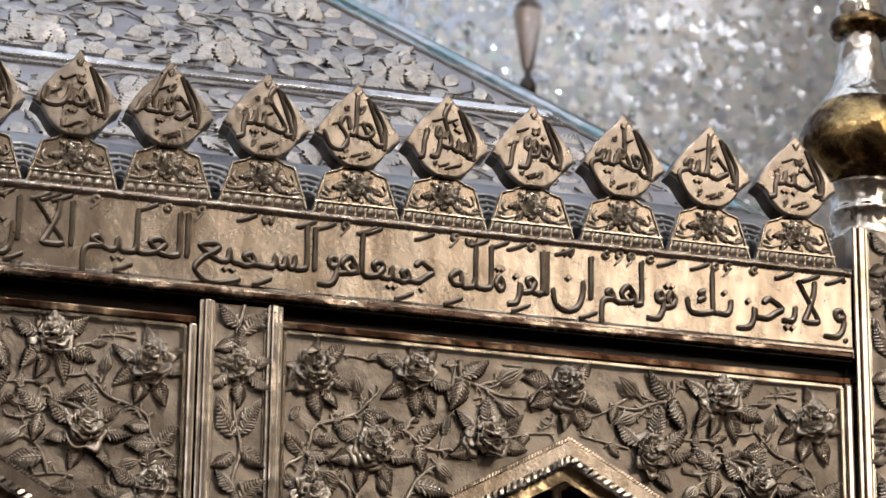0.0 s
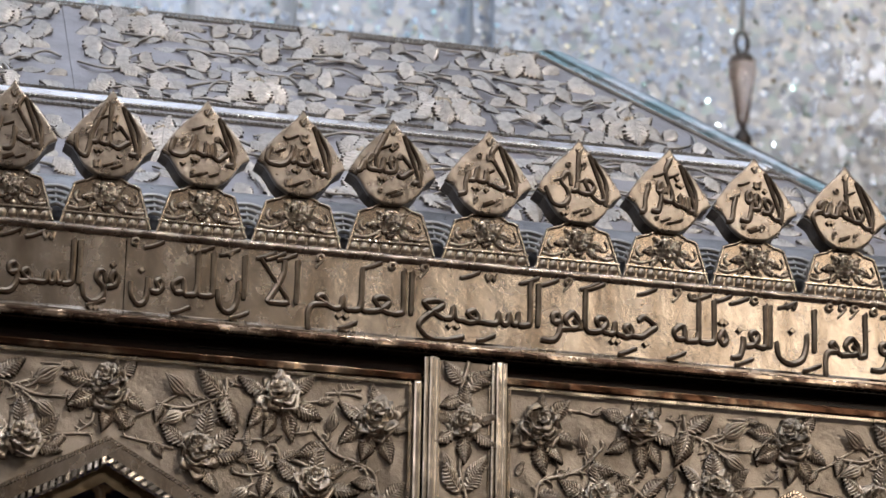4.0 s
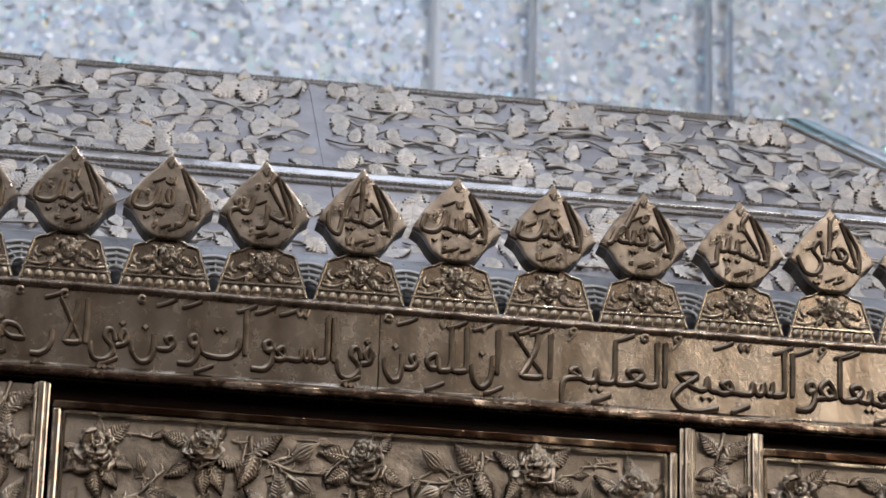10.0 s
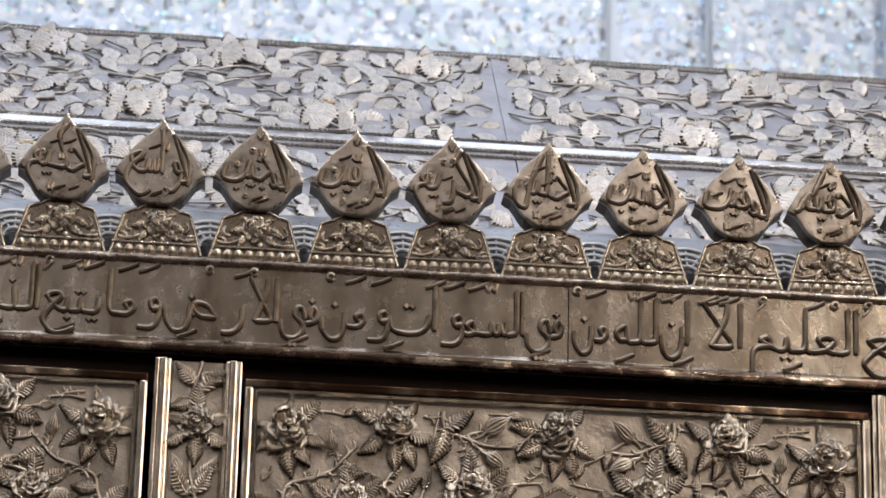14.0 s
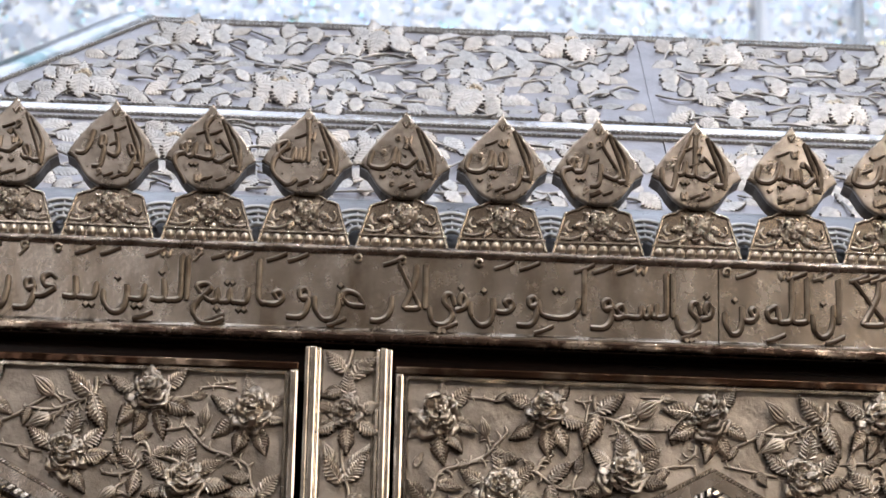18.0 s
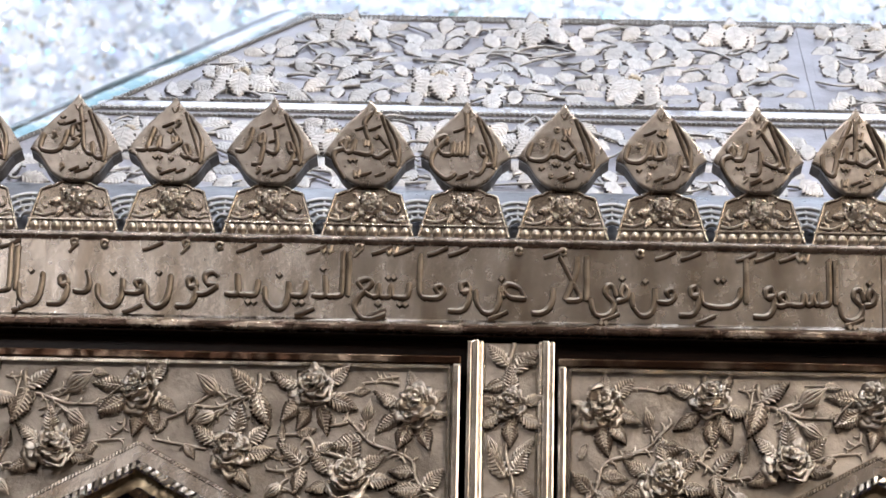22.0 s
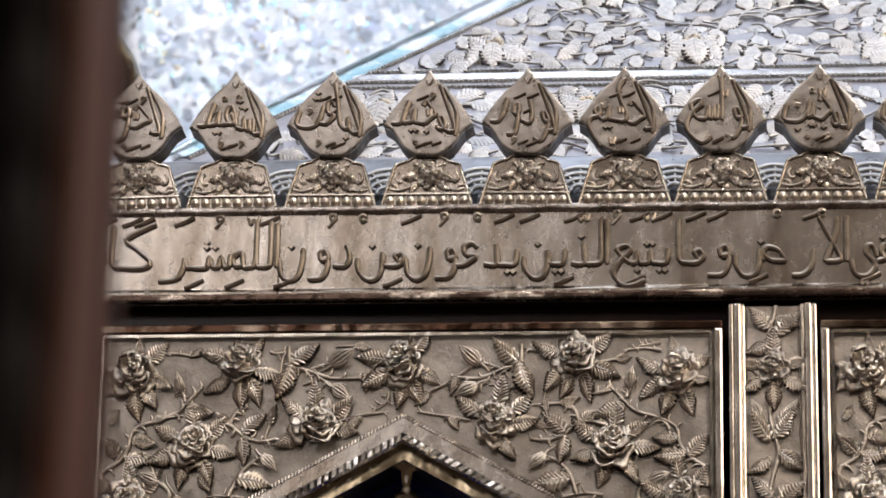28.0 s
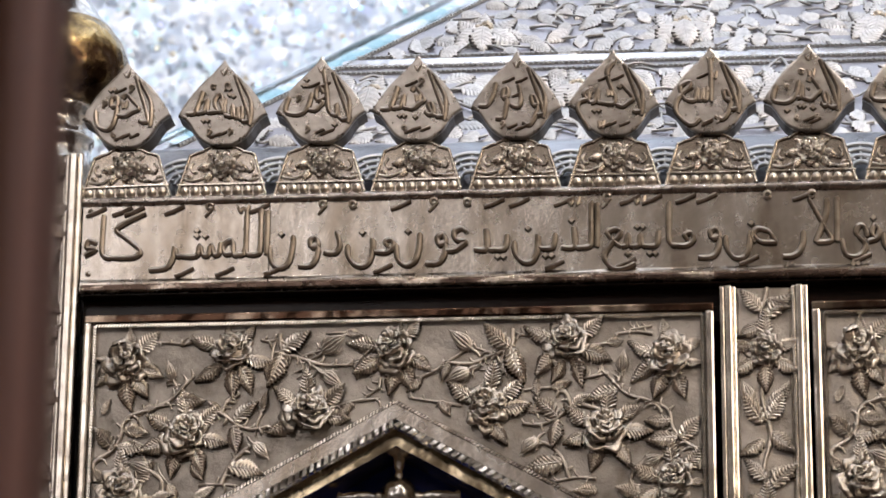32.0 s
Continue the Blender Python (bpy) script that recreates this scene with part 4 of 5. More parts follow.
for x, z, a, s in ((-0.014, 0.049, -96, 0.46), (0.018, 0.049, 98, 0.46), (0.015, 0.041, 130, 0.42), (-0.013, 0.040, -132, 0.40), (-0.010, 0.060, -52, 0.30), (0.014, 0.060, 52, 0.30), (0.003, 0.040, 176, 0.26), (-0.044, 0.030, -58, 0.26), (0.046, 0.030, 60, 0.26)):
    put("leaf", FINIAL_LEAVES[int(1000 * abs(x)) % 2], pedestal, flat(x, z, a, s, 0.0, 8, 20 if x > 0 else -20))
for sx in (-1, 1):
    for pts in (((0.058, -0.001, 0.030), (0.046, -0.003, 0.027), (0.034, -0.003, 0.029), (0.022, -0.003, 0.035)), ((0.044, -0.001, 0.056), (0.049, -0.002, 0.048), (0.045, -0.003, 0.040), (0.038, -0.002, 0.041))):
        put("stem", mesh_from("stem", *tube([(sx * x, y, z) for x, y, z in pts], 0.0021, 0.0015, 5), SILVER_PED, True), pedestal)


def on_plaque(x, q, u):
    """A letter's place on the plaque: the word climbs to its end and bends with the plaque's sides."""
    z = 0.108 + 0.074 * q + 0.020 * u + 0.010 * math.sin(3.14 * u)
    return x * np.interp(z, (0.085, 0.105, 0.127, 0.152, 0.181, 0.20), (0.62, 0.84, 1.0, 0.84, 0.50, 0.28)), min(z, 0.192)


NAMES = ("الخبير", "الحليم", "العظيم", "الغفور", "الشكور", "العلي", "الكبير", "الحفيظ", "المقيت", "الحسيب", "الجليل", "الكريم", "الرقيب", "المجيب", "الواسع", "الحكيم", "الودود", "المجيد", "الباعث", "الشهيد", "الحق")
finials = [finial] + [copy_thing(finial, pose(0, 0, 0)) for _ in NAMES[1:]]
DRIFT = (-7, -7, -6, -8, -4, 2, 2, -1, 0, 1, 2, 1, 2, 0, -1, 2, 0, -2, -1, -4, -3)   # uneven setting of the finials, in millimetres
rng = random.Random(3)
for i, (ob, text) in enumerate(zip(finials, NAMES)):
    ob.matrix_basis = pose(0.14868 * (10 - i) - 0.0082 + 0.001 * DRIFT[i], 0.0, CREST - 0.003, rng.uniform(-0.6, 0.6), rng.uniform(-0.8, 0.8), rng.uniform(-1.5, 1.5)) @ Matrix.Diagonal((0.99, 1, 1.045, 1))
    tagged(ob, "aged silver finial plaque lettered " + text + " on a rose pedestal")
    face = [c for c in ob.children if c.name.startswith("plaque") and not c.name.startswith("plaque_box")][0]
    w = 0.058 if len(text) > 4 else 0.052
    put("inscription", word_mesh("inscription", text, -w, w * 0.86, on_plaque, -0.0115, 0.0045, 0.0058, TARNISHED_LETTER), face, None, "raised letters reading " + text)
    m = "%s%d %s%d i%d" % (rng.choice("aus"), 36 + rng.randrange(10), rng.choice("aoa"), 62 + rng.randrange(14), 30 + rng.randrange(40))
    vowel_marks(face, -0.036, 0.034, m, 0.169, 0.094, -0.0115, TARNISHED_LETTER, 0.60)
    put("apex_mark", mesh_from("apex_mark", *joined([stroke(-0.0025, 0.193, 0.010, -62, -0.0115, 0.0020, 0.0045), stroke(0.003, 0.193, 0.010, 62, -0.0115, 0.0020, 0.0045)]), TARNISHED_LETTER), face)
    vowel_marks(face, -0.044, 0.040, "%s%d %s%d" % (rng.choice("oau"), 88, rng.choice("asd"), 46 + rng.randrange(10)), 0.146, 0.140, -0.0115, TARNISHED_LETTER, 0.50)
    low = "%s%d a%d %s%d" % (rng.choice("au"), 22 + rng.randrange(10), 50 + rng.randrange(10), rng.choice("uos"), 82)
    vowel_marks(face, -0.030, 0.030, low, 0.0965, 0.09, -0.0115, TARNISHED_LETTER, 0.50)


# ---- panels ----
PANEL_HALF, PANEL_TOP, SHEET_Y, BOTTOM = 0.4835, 2.168, 0.012, 0.55
APEX, SPRING_X, SPRING_Z = -0.139, 0.40, -0.139 - 0.40 * 0.535


def arch_line(off):
    """The arch's line (x, z) from the right foot over the apex to the left foot, set outwards by off."""
    k = 0.535
    up = off * math.sqrt(1 + k * k)
    return [(SPRING_X + off, PANEL_LOW), (SPRING_X + off, SPRING_Z + up - off * k), (0.0, APEX + up), (-SPRING_X - off, SPRING_Z + up - off * k), (-SPRING_X - off, PANEL_LOW)]


PANEL_LOW = BOTTOM - PANEL_TOP
panel = empty("flowered_panel", (0, 0, PANEL_TOP), "", "panel", "flowered panels of the front")
hole = arch_line(-0.004)
bm = bmesh.new()
outer = [(PANEL_HALF, PANEL_LOW), (PANEL_HALF, 0.0), (0.0, 0.0), (-PANEL_HALF, 0.0), (-PANEL_HALF, PANEL_LOW)]
for i in range(4):
    bm.faces.new([bm.verts.new((x, SHEET_Y, z)) for x, z in (outer[i], outer[i + 1], hole[i + 1], hole[i])])
bmesh.ops.remove_doubles(bm, verts=bm.verts, dist=0.0001)
ext = bmesh.ops.extrude_face_region(bm, geom=list(bm.faces))
for v in ext["geom"]:
    if isinstance(v, bmesh.types.BMVert):
        v.co.y += 0.02
part("sheet", bm, SILVER_GROUND, panel, "dull silver ground sheet of the panel")
for name, x0, x1, z0, z1 in (("top_rail", -PANEL_HALF, PANEL_HALF, -0.0125, 0.0), ("side_rail", -PANEL_HALF, -PANEL_HALF + 0.0125, PANEL_LOW, -0.0128), ("side_rail", PANEL_HALF - 0.0125, PANEL_HALF, PANEL_LOW, -0.0128)):
    part(name, boxed(x0, x1, 0.003 if name == "top_rail" else -0.002, 0.034, z0, z1, 0.002 if name == "top_rail" else 0.0035), TOP_RAIL_TONE if name == "top_rail" else SILVER_POLISH, panel)
r = PANEL_HALF - 0.0175
put("rope_edging", mesh_from("rope_edging", *rope((-r, 0.004, -0.0175), (r, 0.004, -0.0175), (0, -1, 0), 0.0036, 0.0046), SILVER_POLISH), panel)
for sx in (-1, 1):
    put("rope_edging", mesh_from("rope_edging", *rope((sx * r, 0.004, PANEL_LOW), (sx * r, 0.004, -0.0175), (0, -1, 0), 0.0036, 0.0046), SILVER_POLISH), panel)


def arch_member(name, off0, off1, y0, y1, mat, label="", wave=0.0):
    a, b = arch_line(off0), arch_line(off1)
    for i in range(4):
        bm = bmesh.new()
        f = bm.faces.new([bm.verts.new((x, y0, z)) for x, z in (a[i], a[i + 1], b[i + 1], b[i])])
        es = list(f.edges)
        ext = bmesh.ops.extrude_face_region(bm, geom=[f])
        for v in ext["geom"]:
            if isinstance(v, bmesh.types.BMVert):
                v.co.y = y1
        part(name, bm, mat, panel, label)


arch_member("arch_moulding", -0.026, -0.0065, -0.001, 0.03, SILVER_BAND, "polished band round the arch")
arch_member("arch_bead", -0.036, -0.027, 0.008, 0.04, SILVER_POLISH)
arch_member("arch_reveal", -0.056, -0.0365, 0.022, 0.10, GILT_REVEAL, "yellowed inner reveal of the arch")
for off, y, rr, pp in ((-0.002, 0.005, 0.0042, 0.0056), (-0.0315, 0.001, 0.0076, 0.0120)):
    line = arch_line(off)
    for i in range(4):
        (xa, za), (xb, zb) = line[i], line[i + 1]
        put("arch_rope", mesh_from("arch_rope", *rope((xa, y, za), (xb, y, zb), (0, -1, 0), rr, pp), SILVER_POLISH if rr < 0.006 else SILVER_CRAZE), panel)


rng = random.Random(11)
for px, pz, k, a in ((-0.4174, -0.0742, 0, 0), (-0.2536, -0.0614, 1, 15), (-0.0031, -0.0624, 2, -10), (0.2599, -0.0559, 3, 10), (0.4152, -0.0802, 1, 0), (-0.3228, -0.1843, 2, 0), (-0.1337, -0.1553, 3, 30), (0.1384, -0.1511, 0, -25), (0.3161, -0.1882, 1, 0), (-0.418, -0.270, 3, 0), (0.421, -0.268, 2, 0)):
    put("rose", ROSES[k + 4 * rng.randrange(2)], panel, flat(px, pz, a + rng.uniform(-25, 25), 1.0 + rng.uniform(-0.06, 0.06), SHEET_Y - 0.004, rng.uniform(-24, 10), rng.uniform(-18, 18)))
    for ang in (0, 55, 100, 145, 190, 240, 295):
        ang += rng.uniform(-14, 14)
        s = rng.uniform(0.76, 0.92)
        ux, uz = math.sin(radians(ang)), math.cos(radians(ang))
        tx, tz = px + ux * (0.026 + 0.05 * s), pz + uz * (0.026 + 0.05 * s)
        if abs(tx) > PANEL_HALF - 0.022:
            s *= max(0.45, 1 - (abs(tx) - PANEL_HALF + 0.022) / 0.05)
        if tz > -0.024:
            s *= max(0.45, 1 - (tz + 0.024) / 0.05)
        if tz < APEX - 0.535 * abs(tx) + 0.01 and abs(tx) < SPRING_X:
            continue
        put("leaf", LEAVES[rng.randrange(3)], panel, flat(px + ux * 0.024, pz + uz * 0.024, ang, s, SHEET_Y - 0.002, rng.uniform(2, 13), rng.uniform(-22, 22)))



def drawn(p, side):
    """A place in the panel from the pattern of its left half; side 1 mirrors it."""
    x = (p[0] - 1030) / 2092
    return -side * x, -0.0175 - (p[1] - 70 + 0.0195 * (p[0] - 60)) / 2100


VINES = (((75, 560), (70, 500), (118, 470), (150, 422), (165, 368), (228, 336), (300, 310), (342, 265), (385, 225)),
         ((385, 362), (432, 345), (472, 346), (520, 382), (570, 396), (625, 388)), ((470, 346), (488, 302), (530, 286)),
         ((655, 92), (664, 150), (720, 170), (792, 192), (885, 190)), ((480, 568), (500, 512), (545, 466), (600, 440)), ((248, 530), (288, 568), (272, 640)))
TWIGS = (((212, 124), (268, 116), (338, 120)), ((590, 108), (622, 112), (660, 100)), ((815, 330), (900, 310), (985, 296)), ((402, 576), (462, 570), (525, 576)),
         ((722, 170), (760, 152), (796, 145)), ((752, 182), (776, 206), (802, 220)), ((325, 272), (322, 255), (314, 236)), ((700, 165), (728, 190), (738, 222)))
LEAF_AT = (((130, 458), (66, 386)), ((138, 456), (238, 470)), ((160, 402), (252, 398)), ((328, 298), (428, 318)), ((515, 376), (592, 292)), ((514, 386), (524, 478)),
           ((664, 148), (758, 78)), ((665, 152), (636, 276)), ((500, 520), (622, 536)), ((255, 622), (338, 600)), ((392, 612), (468, 598)), ((470, 344), (420, 300)), ((888, 312), (846, 364)))
BUD_AT = (((312, 236), (298, 160)), ((796, 145), (880, 82)), ((802, 220), (886, 268)), ((582, 446), (638, 504)), ((246, 530), (168, 500)))
for side in (-1, 1):
    for line in VINES:
        pts = [drawn((x + rng.uniform(-4, 4), y + rng.uniform(-4, 4)), side) for x, y in line]
        put("stem", mesh_from("stem", *twig([(x, SHEET_Y - 0.003, z) for x, z in pts], 0.0038, rng), SILVER_RELIEF, True), panel)
    for line in TWIGS:
        pts = [drawn((x + rng.uniform(-6, 6), y + rng.uniform(-4, 4)), side) for x, y in line]
        put("twig", mesh_from("twig", *twig([(x, SHEET_Y - 0.002, z) for x, z in pts], 0.0029, rng), SILVER_RELIEF, True), panel)
    for kind, spots, size in (("leaf", LEAF_AT, 0.058), ("bud", BUD_AT, 0.044)):
        for a, b in spots:
            (xa, za), (xb, zb) = drawn(a, side), drawn((b[0] + rng.uniform(-8, 8), b[1] + rng.uniform(-5, 5)), side)
            sc, ang = math.hypot(xb - xa, zb - za) / size, math.degrees(math.atan2(xb - xa, zb - za))
            put(kind, LEAVES[rng.randrange(3)] if kind == "leaf" else BUDS[rng.randrange(2)], panel, flat(xa, za, ang, sc, SHEET_Y - 0.003, rng.uniform(2, 10), rng.uniform(-22, 22)))

# leaves and twigs that fill the ground between the vines
taken = [(o.matrix_basis.translation.x, o.matrix_basis.translation.z, 0.062 if o.name.startswith("rose") else 0.033) for o in panel.children if o.name[:4] in ("rose", "leaf", "bud", "bud.")]
for _ in range(1600):
    x, z = rng.uniform(-0.455, 0.455), rng.uniform(-0.42, -0.03)
    if z < APEX - 0.535 * abs(x) + 0.03 or any((x - p) ** 2 + (z - q) ** 2 < g * g for p, q, g in taken):
        continue
    ang, sc = rng.uniform(0, 360), rng.uniform(0.46, 0.66)
    ux, uz = math.sin(radians(ang)), math.cos(radians(ang))
    ends = [(x + k * 0.030 * sc * ux, z + k * 0.030 * sc * uz) for k in (-1, 1)]
    if any(abs(p) > PANEL_HALF - 0.026 or q > -0.026 or q < APEX - 0.535 * abs(p) + 0.012 for p, q in ends):
        continue
    taken.append((x, z, 0.034))
    if rng.random() < 0.38:
        mid = ((ends[0][0] + ends[1][0]) / 2 + rng.uniform(-0.012, 0.012), SHEET_Y - 0.004, (ends[0][1] + ends[1][1]) / 2 + rng.uniform(-0.004, 0.004))
        put("twig", mesh_from("twig", *twig([(ends[0][0], SHEET_Y - 0.002, ends[0][1]), mid, (ends[1][0], SHEET_Y - 0.002, ends[1][1])], 0.0028, rng), SILVER_RELIEF, True), panel)
        continue
    put("leaf", LEAVES[rng.randrange(3)], panel, flat(*ends[0], ang, sc, SHEET_Y - 0.003, rng.uniform(0, 12), rng.uniform(-24, 24)))
    (x0, z0), bend = ends[0], rng.uniform(-0.012, 0.012)
    x1, z1 = x0 - 0.035 * ux + bend, z0 - 0.035 * uz
    if abs(x1) < PANEL_HALF - 0.03 and APEX - 0.535 * abs(x1) + 0.015 < z1 < -0.03:
        put("twig", mesh_from("twig", *tube([(x0, SHEET_Y - 0.003, z0), ((x0 + x1) / 2 + bend, SHEET_Y - 0.004, (z0 + z1) / 2), (x1, SHEET_Y - 0.001, z1)], 0.0022, 0.0014, 5, True, rng), SILVER_RELIEF, True), panel)

# grille and blue ground inside the arch
part("blue_ground", boxed(-SPRING_X, SPRING_X, 0.125, 0.135, PANEL_LOW, APEX - 0.03), BLUE_GLASS, panel, "deep blue enamelled ground behind the grille")
BALL = mesh_from("grille_ball", *lathe([(0.001, 0.030), (0.012, 0.0275), (0.021, 0.021), (0.0275, 0.012), (0.030, 0.0), (0.0275, -0.012), (0.021, -0.021), (0.012, -0.0275), (0.001, -0.030)], 24), SILVER_CRAZE, True)
prof = [(0.006, 0.0), (0.010, 0.004), (0.006, 0.010), (0.009, 0.020), (0.0095, 0.035), (0.009, 0.050), (0.006, 0.060), (0.010, 0.066), (0.006, 0.070)]
SPINDLE = mesh_from("spindle", *lathe(prof, 14), SILVER_CRAZE, True)
for j in range(4):
    for i in range(-3, 4):
        x, z = i * 0.125, -0.266 - j * 0.125
        room = APEX - 0.06 - 0.535 * abs(x)
        if z + 0.03 < room and abs(x) < SPRING_X - 0.05:
            put("grille_ball", BALL, panel, pose(x, 0.07, z))
            put("spindle", SPINDLE, panel, pose(x, 0.07, z + 0.027) @ Matrix.Diagonal((1, 1, 0.97, 1)))
            for s in ((-1, 1) if i <= 0 and (abs(i - 1) * 0.125 > SPRING_X - 0.05 or z + 0.03 >= APEX - 0.06 - 0.535 * abs(x - 0.125)) else (1,)):
                put("spindle", SPINDLE, panel, pose(x + s * 0.027, 0.07, z, 0, 90 * s, 0) @ Matrix.Diagonal((1, 1, 0.97, 1)))
tagged(panel, "silver panel of chased roses over an arch beside the post")
panel.location = (-1.0895, 0, PANEL_TOP + 0.003)
for ob, label in ((copy_thing(panel, pose(0.026, 0, PANEL_TOP + 0.002)), "silver panel of chased roses over an arch between two pilasters"), (copy_thing(panel, pose(1.1160, 0, PANEL_TOP + 0.008)), "silver panel of chased roses over an arch in warm light")):
    raised(tagged(ob, label), 0.9823, -0.0087)
raised(panel, 0.9823, -0.0087)


# ---- pilasters and corner posts ----
def upright(name, half, field, low, top, label, category, group):
    """An upright with ribbed edges and a climbing rose in its sunk field."""
    ob = empty(name, (0, 0, 0), label, category, group)
    part("field", boxed(-field - 0.002, field + 0.002, 0.008, 0.03, low, top - 0.001), SILVER_GROUND, ob)
    for s in (-1, 1):
        w = half - field
        for a, b, y in ((field, field + 0.24 * w, -0.002), (field + 0.26 * w, field + 0.68 * w, -0.007), (field + 0.70 * w, half, -0.003)):
            x0, x1 = sorted((s * a, s * b))
            part("rib", boxed(x0, x1, y, 0.032, low, top, 0.0022), SILVER_POLISH, ob)
        put("rope_edging", mesh_from("rope_edging", *rope((s * (field - 0.002), 0.006, low), (s * (field - 0.002), 0.006, top - 0.002), (0, -1, 0), 0.0018, 0.005), SILVER_POLISH), ob)
    rng = random.Random(7)
    pts, z = [], top - 0.001
    while z > low:
        pts.append((0.006 * math.sin(z * 55), 0.005, z))
        z -= 0.02
    put("stem", mesh_from("stem", *tube(pts[:36], 0.0032, 0.0030, 6, True, rng), SILVER_RELIEF, True), ob)
    sc = field / 0.042
    for k in range(3):
        t = top - 0.255 * k
        put("rose", ROSES[(k + 1) % 4], ob, flat(0, t - 0.098, 30 * k, 0.80 * min(sc, 1.1), 0.008))
        for a in (0, 75, 130, 180, 230, 285):
            put("leaf", LEAVES[(a // 5) % 3], ob, flat(0.020 * math.sin(radians(a)), t - 0.098 + 0.020 * math.cos(radians(a)), a, 0.62 if a in (75, 285) else 0.80, 0.006, rng.uniform(4, 14), rng.uniform(-18, 18)))
        for x, dz, a, s in ((-0.004, 0.036, -46, 0.80), (0.006, 0.046, 40, 0.92), (-0.004, 0.060, -112, 0.72), (0.005, 0.020, 118, 0.70), (0.005, 0.176, 62, 0.72), (-0.005, 0.205, -38, 0.98), (0.006, 0.222, 128, 0.86), (0.004, 0.200, 40, 0.80), (-0.004, 0.232, -130, 0.80)):
            put("leaf", LEAVES[int(1000 * dz) % 3], ob, flat(x, t - dz, a, s, 0.005, rng.uniform(2, 10), rng.uniform(-20, 20)))
        for x, dz, a in ((-0.022, 0.158, -25), (0.022, 0.158, 25)):
            put("bud", BUDS[k % 2], ob, flat(x, t - dz - 0.012, a, 0.85, 0.007))
            put("twig", mesh_from("twig", *tube([(0, 0.005, t - dz - 0.045), (x * 0.6, 0.003, t - dz - 0.03), (x, 0.004, t - dz - 0.012)], 0.002, 0.0016, 5, True, rng), SILVER_RELIEF, True), ob)
    return ob


pilaster = upright("pilaster", 0.0665, 0.0420, BOTTOM, 2.1935, "narrow silver pilaster with a climbing rose between ribbed edges", "pilaster", "pilasters of the front")
raised(copy_thing(pilaster, pose(0.5790, 0, 0.002)), 0.9823, -0.0087)
pilaster.location = (-0.5300, 0, 0)
raised(pilaster, 0.9823, -0.0087)
post = upright("corner_post", 0.068, 0.040, 0.45, 2.424, "silver corner post with ribbed edges and climbing roses, carrying an urn", "post", "corner posts")
part("post_body", boxed(-0.067, 0.067, 0.033, 0.17, 0.45, 2.4235, 0.002), SILVER_GROUND, post)
raised(copy_thing(post, pose(X1 + 0.071, -0.004, 0)))
post.location = (X0 - 0.070, -0.004, 0)
raised(post)


def urn(x):
    ob = empty("corner_urn", (x, 0.085, 2.424), "hammered silver urn with a tarnished brass bulb on the corner post", "urn", "corner urns")
    put("foot", mesh_from("foot", *lathe([(0.0, 0.0), (0.062, 0.0), (0.062, 0.012), (0.058, 0.016), (0.058, 0.046), (0.062, 0.050), (0.062, 0.056), (0.058, 0.060), (0.060, 0.098), (0.066, 0.102), (0.0, 0.103)], 36), SILVER_CRAZE, True), ob, None, "bright silver drum")
    put("bulb", mesh_from("bulb", *lathe([(0.060, 0.102), (0.088, 0.114), (0.106, 0.132), (0.114, 0.157), (0.113, 0.184), (0.102, 0.212), (0.084, 0.236), (0.082, 0.238)], 40), BRASS, True), ob, None, "dark tarnished brass bulb")
    put("shoulder", mesh_from("shoulder", *lathe([(0.0845, 0.235), (0.066, 0.256), (0.050, 0.280), (0.041, 0.312), (0.035, 0.350), (0.033, 0.374)], 40), SILVER_CRAZE, True), ob, None, "hammered silver shoulder and neck")
    put("collar", mesh_from("collar", *lathe([(0.033, 0.366), (0.048, 0.371), (0.054, 0.382), (0.050, 0.394), (0.040, 0.400), (0.0, 0.400)], 32), BRASS, True), ob, None, "gilt collar ring")
    put("knop", mesh_from("knop", *lathe([(0.036, 0.399), (0.040, 0.417), (0.030, 0.442), (0.012, 0.462), (0.006, 0.502), (0.001, 0.507)], 28), SILVER_CRAZE, True), ob)
    return ob


raised(urn(X0 - 0.068))
raised(urn(X1 + 0.069))


# ---- roof ----
EAVE_Y, EAVE_Z, RIDGE_Y, RIDGE_Z, CX = 0.270, 3.689, 0.895, 4.272, -0.002
HALF_EAVE, HALF_RIDGE = 1.482, 0.902
SLOPE = math.degrees(math.atan2(RIDGE_Z - EAVE_Z, RIDGE_Y - EAVE_Y))
RUN = math.hypot(RIDGE_Z - EAVE_Z, RIDGE_Y - EAVE_Y)
ON_ROOF = pose(CX, EAVE_Y, EAVE_Z, SLOPE - 90, 0, 0)


def roof_half(s):
    return HALF_EAVE + (HALF_RIDGE - HALF_EAVE) * s / RUN


roof = empty("shrine_roof", (0, 0, 0), "hipped roof of pale silver sheets chased with leaves behind the finials", "roof")


def roof_sheet(x_of, s0, s1):
    bm = bmesh.new()
    pts = [(x_of[0](s0), s0), (x_of[1](s0), s0), (x_of[1](s1), s1), (x_of[0](s1), s1)]
    f = bm.faces.new([bm.verts.new(ON_ROOF @ Vector((x, 0, s))) for x, s in pts])
    part("sheet", bm, SILVER_ROOF, roof)


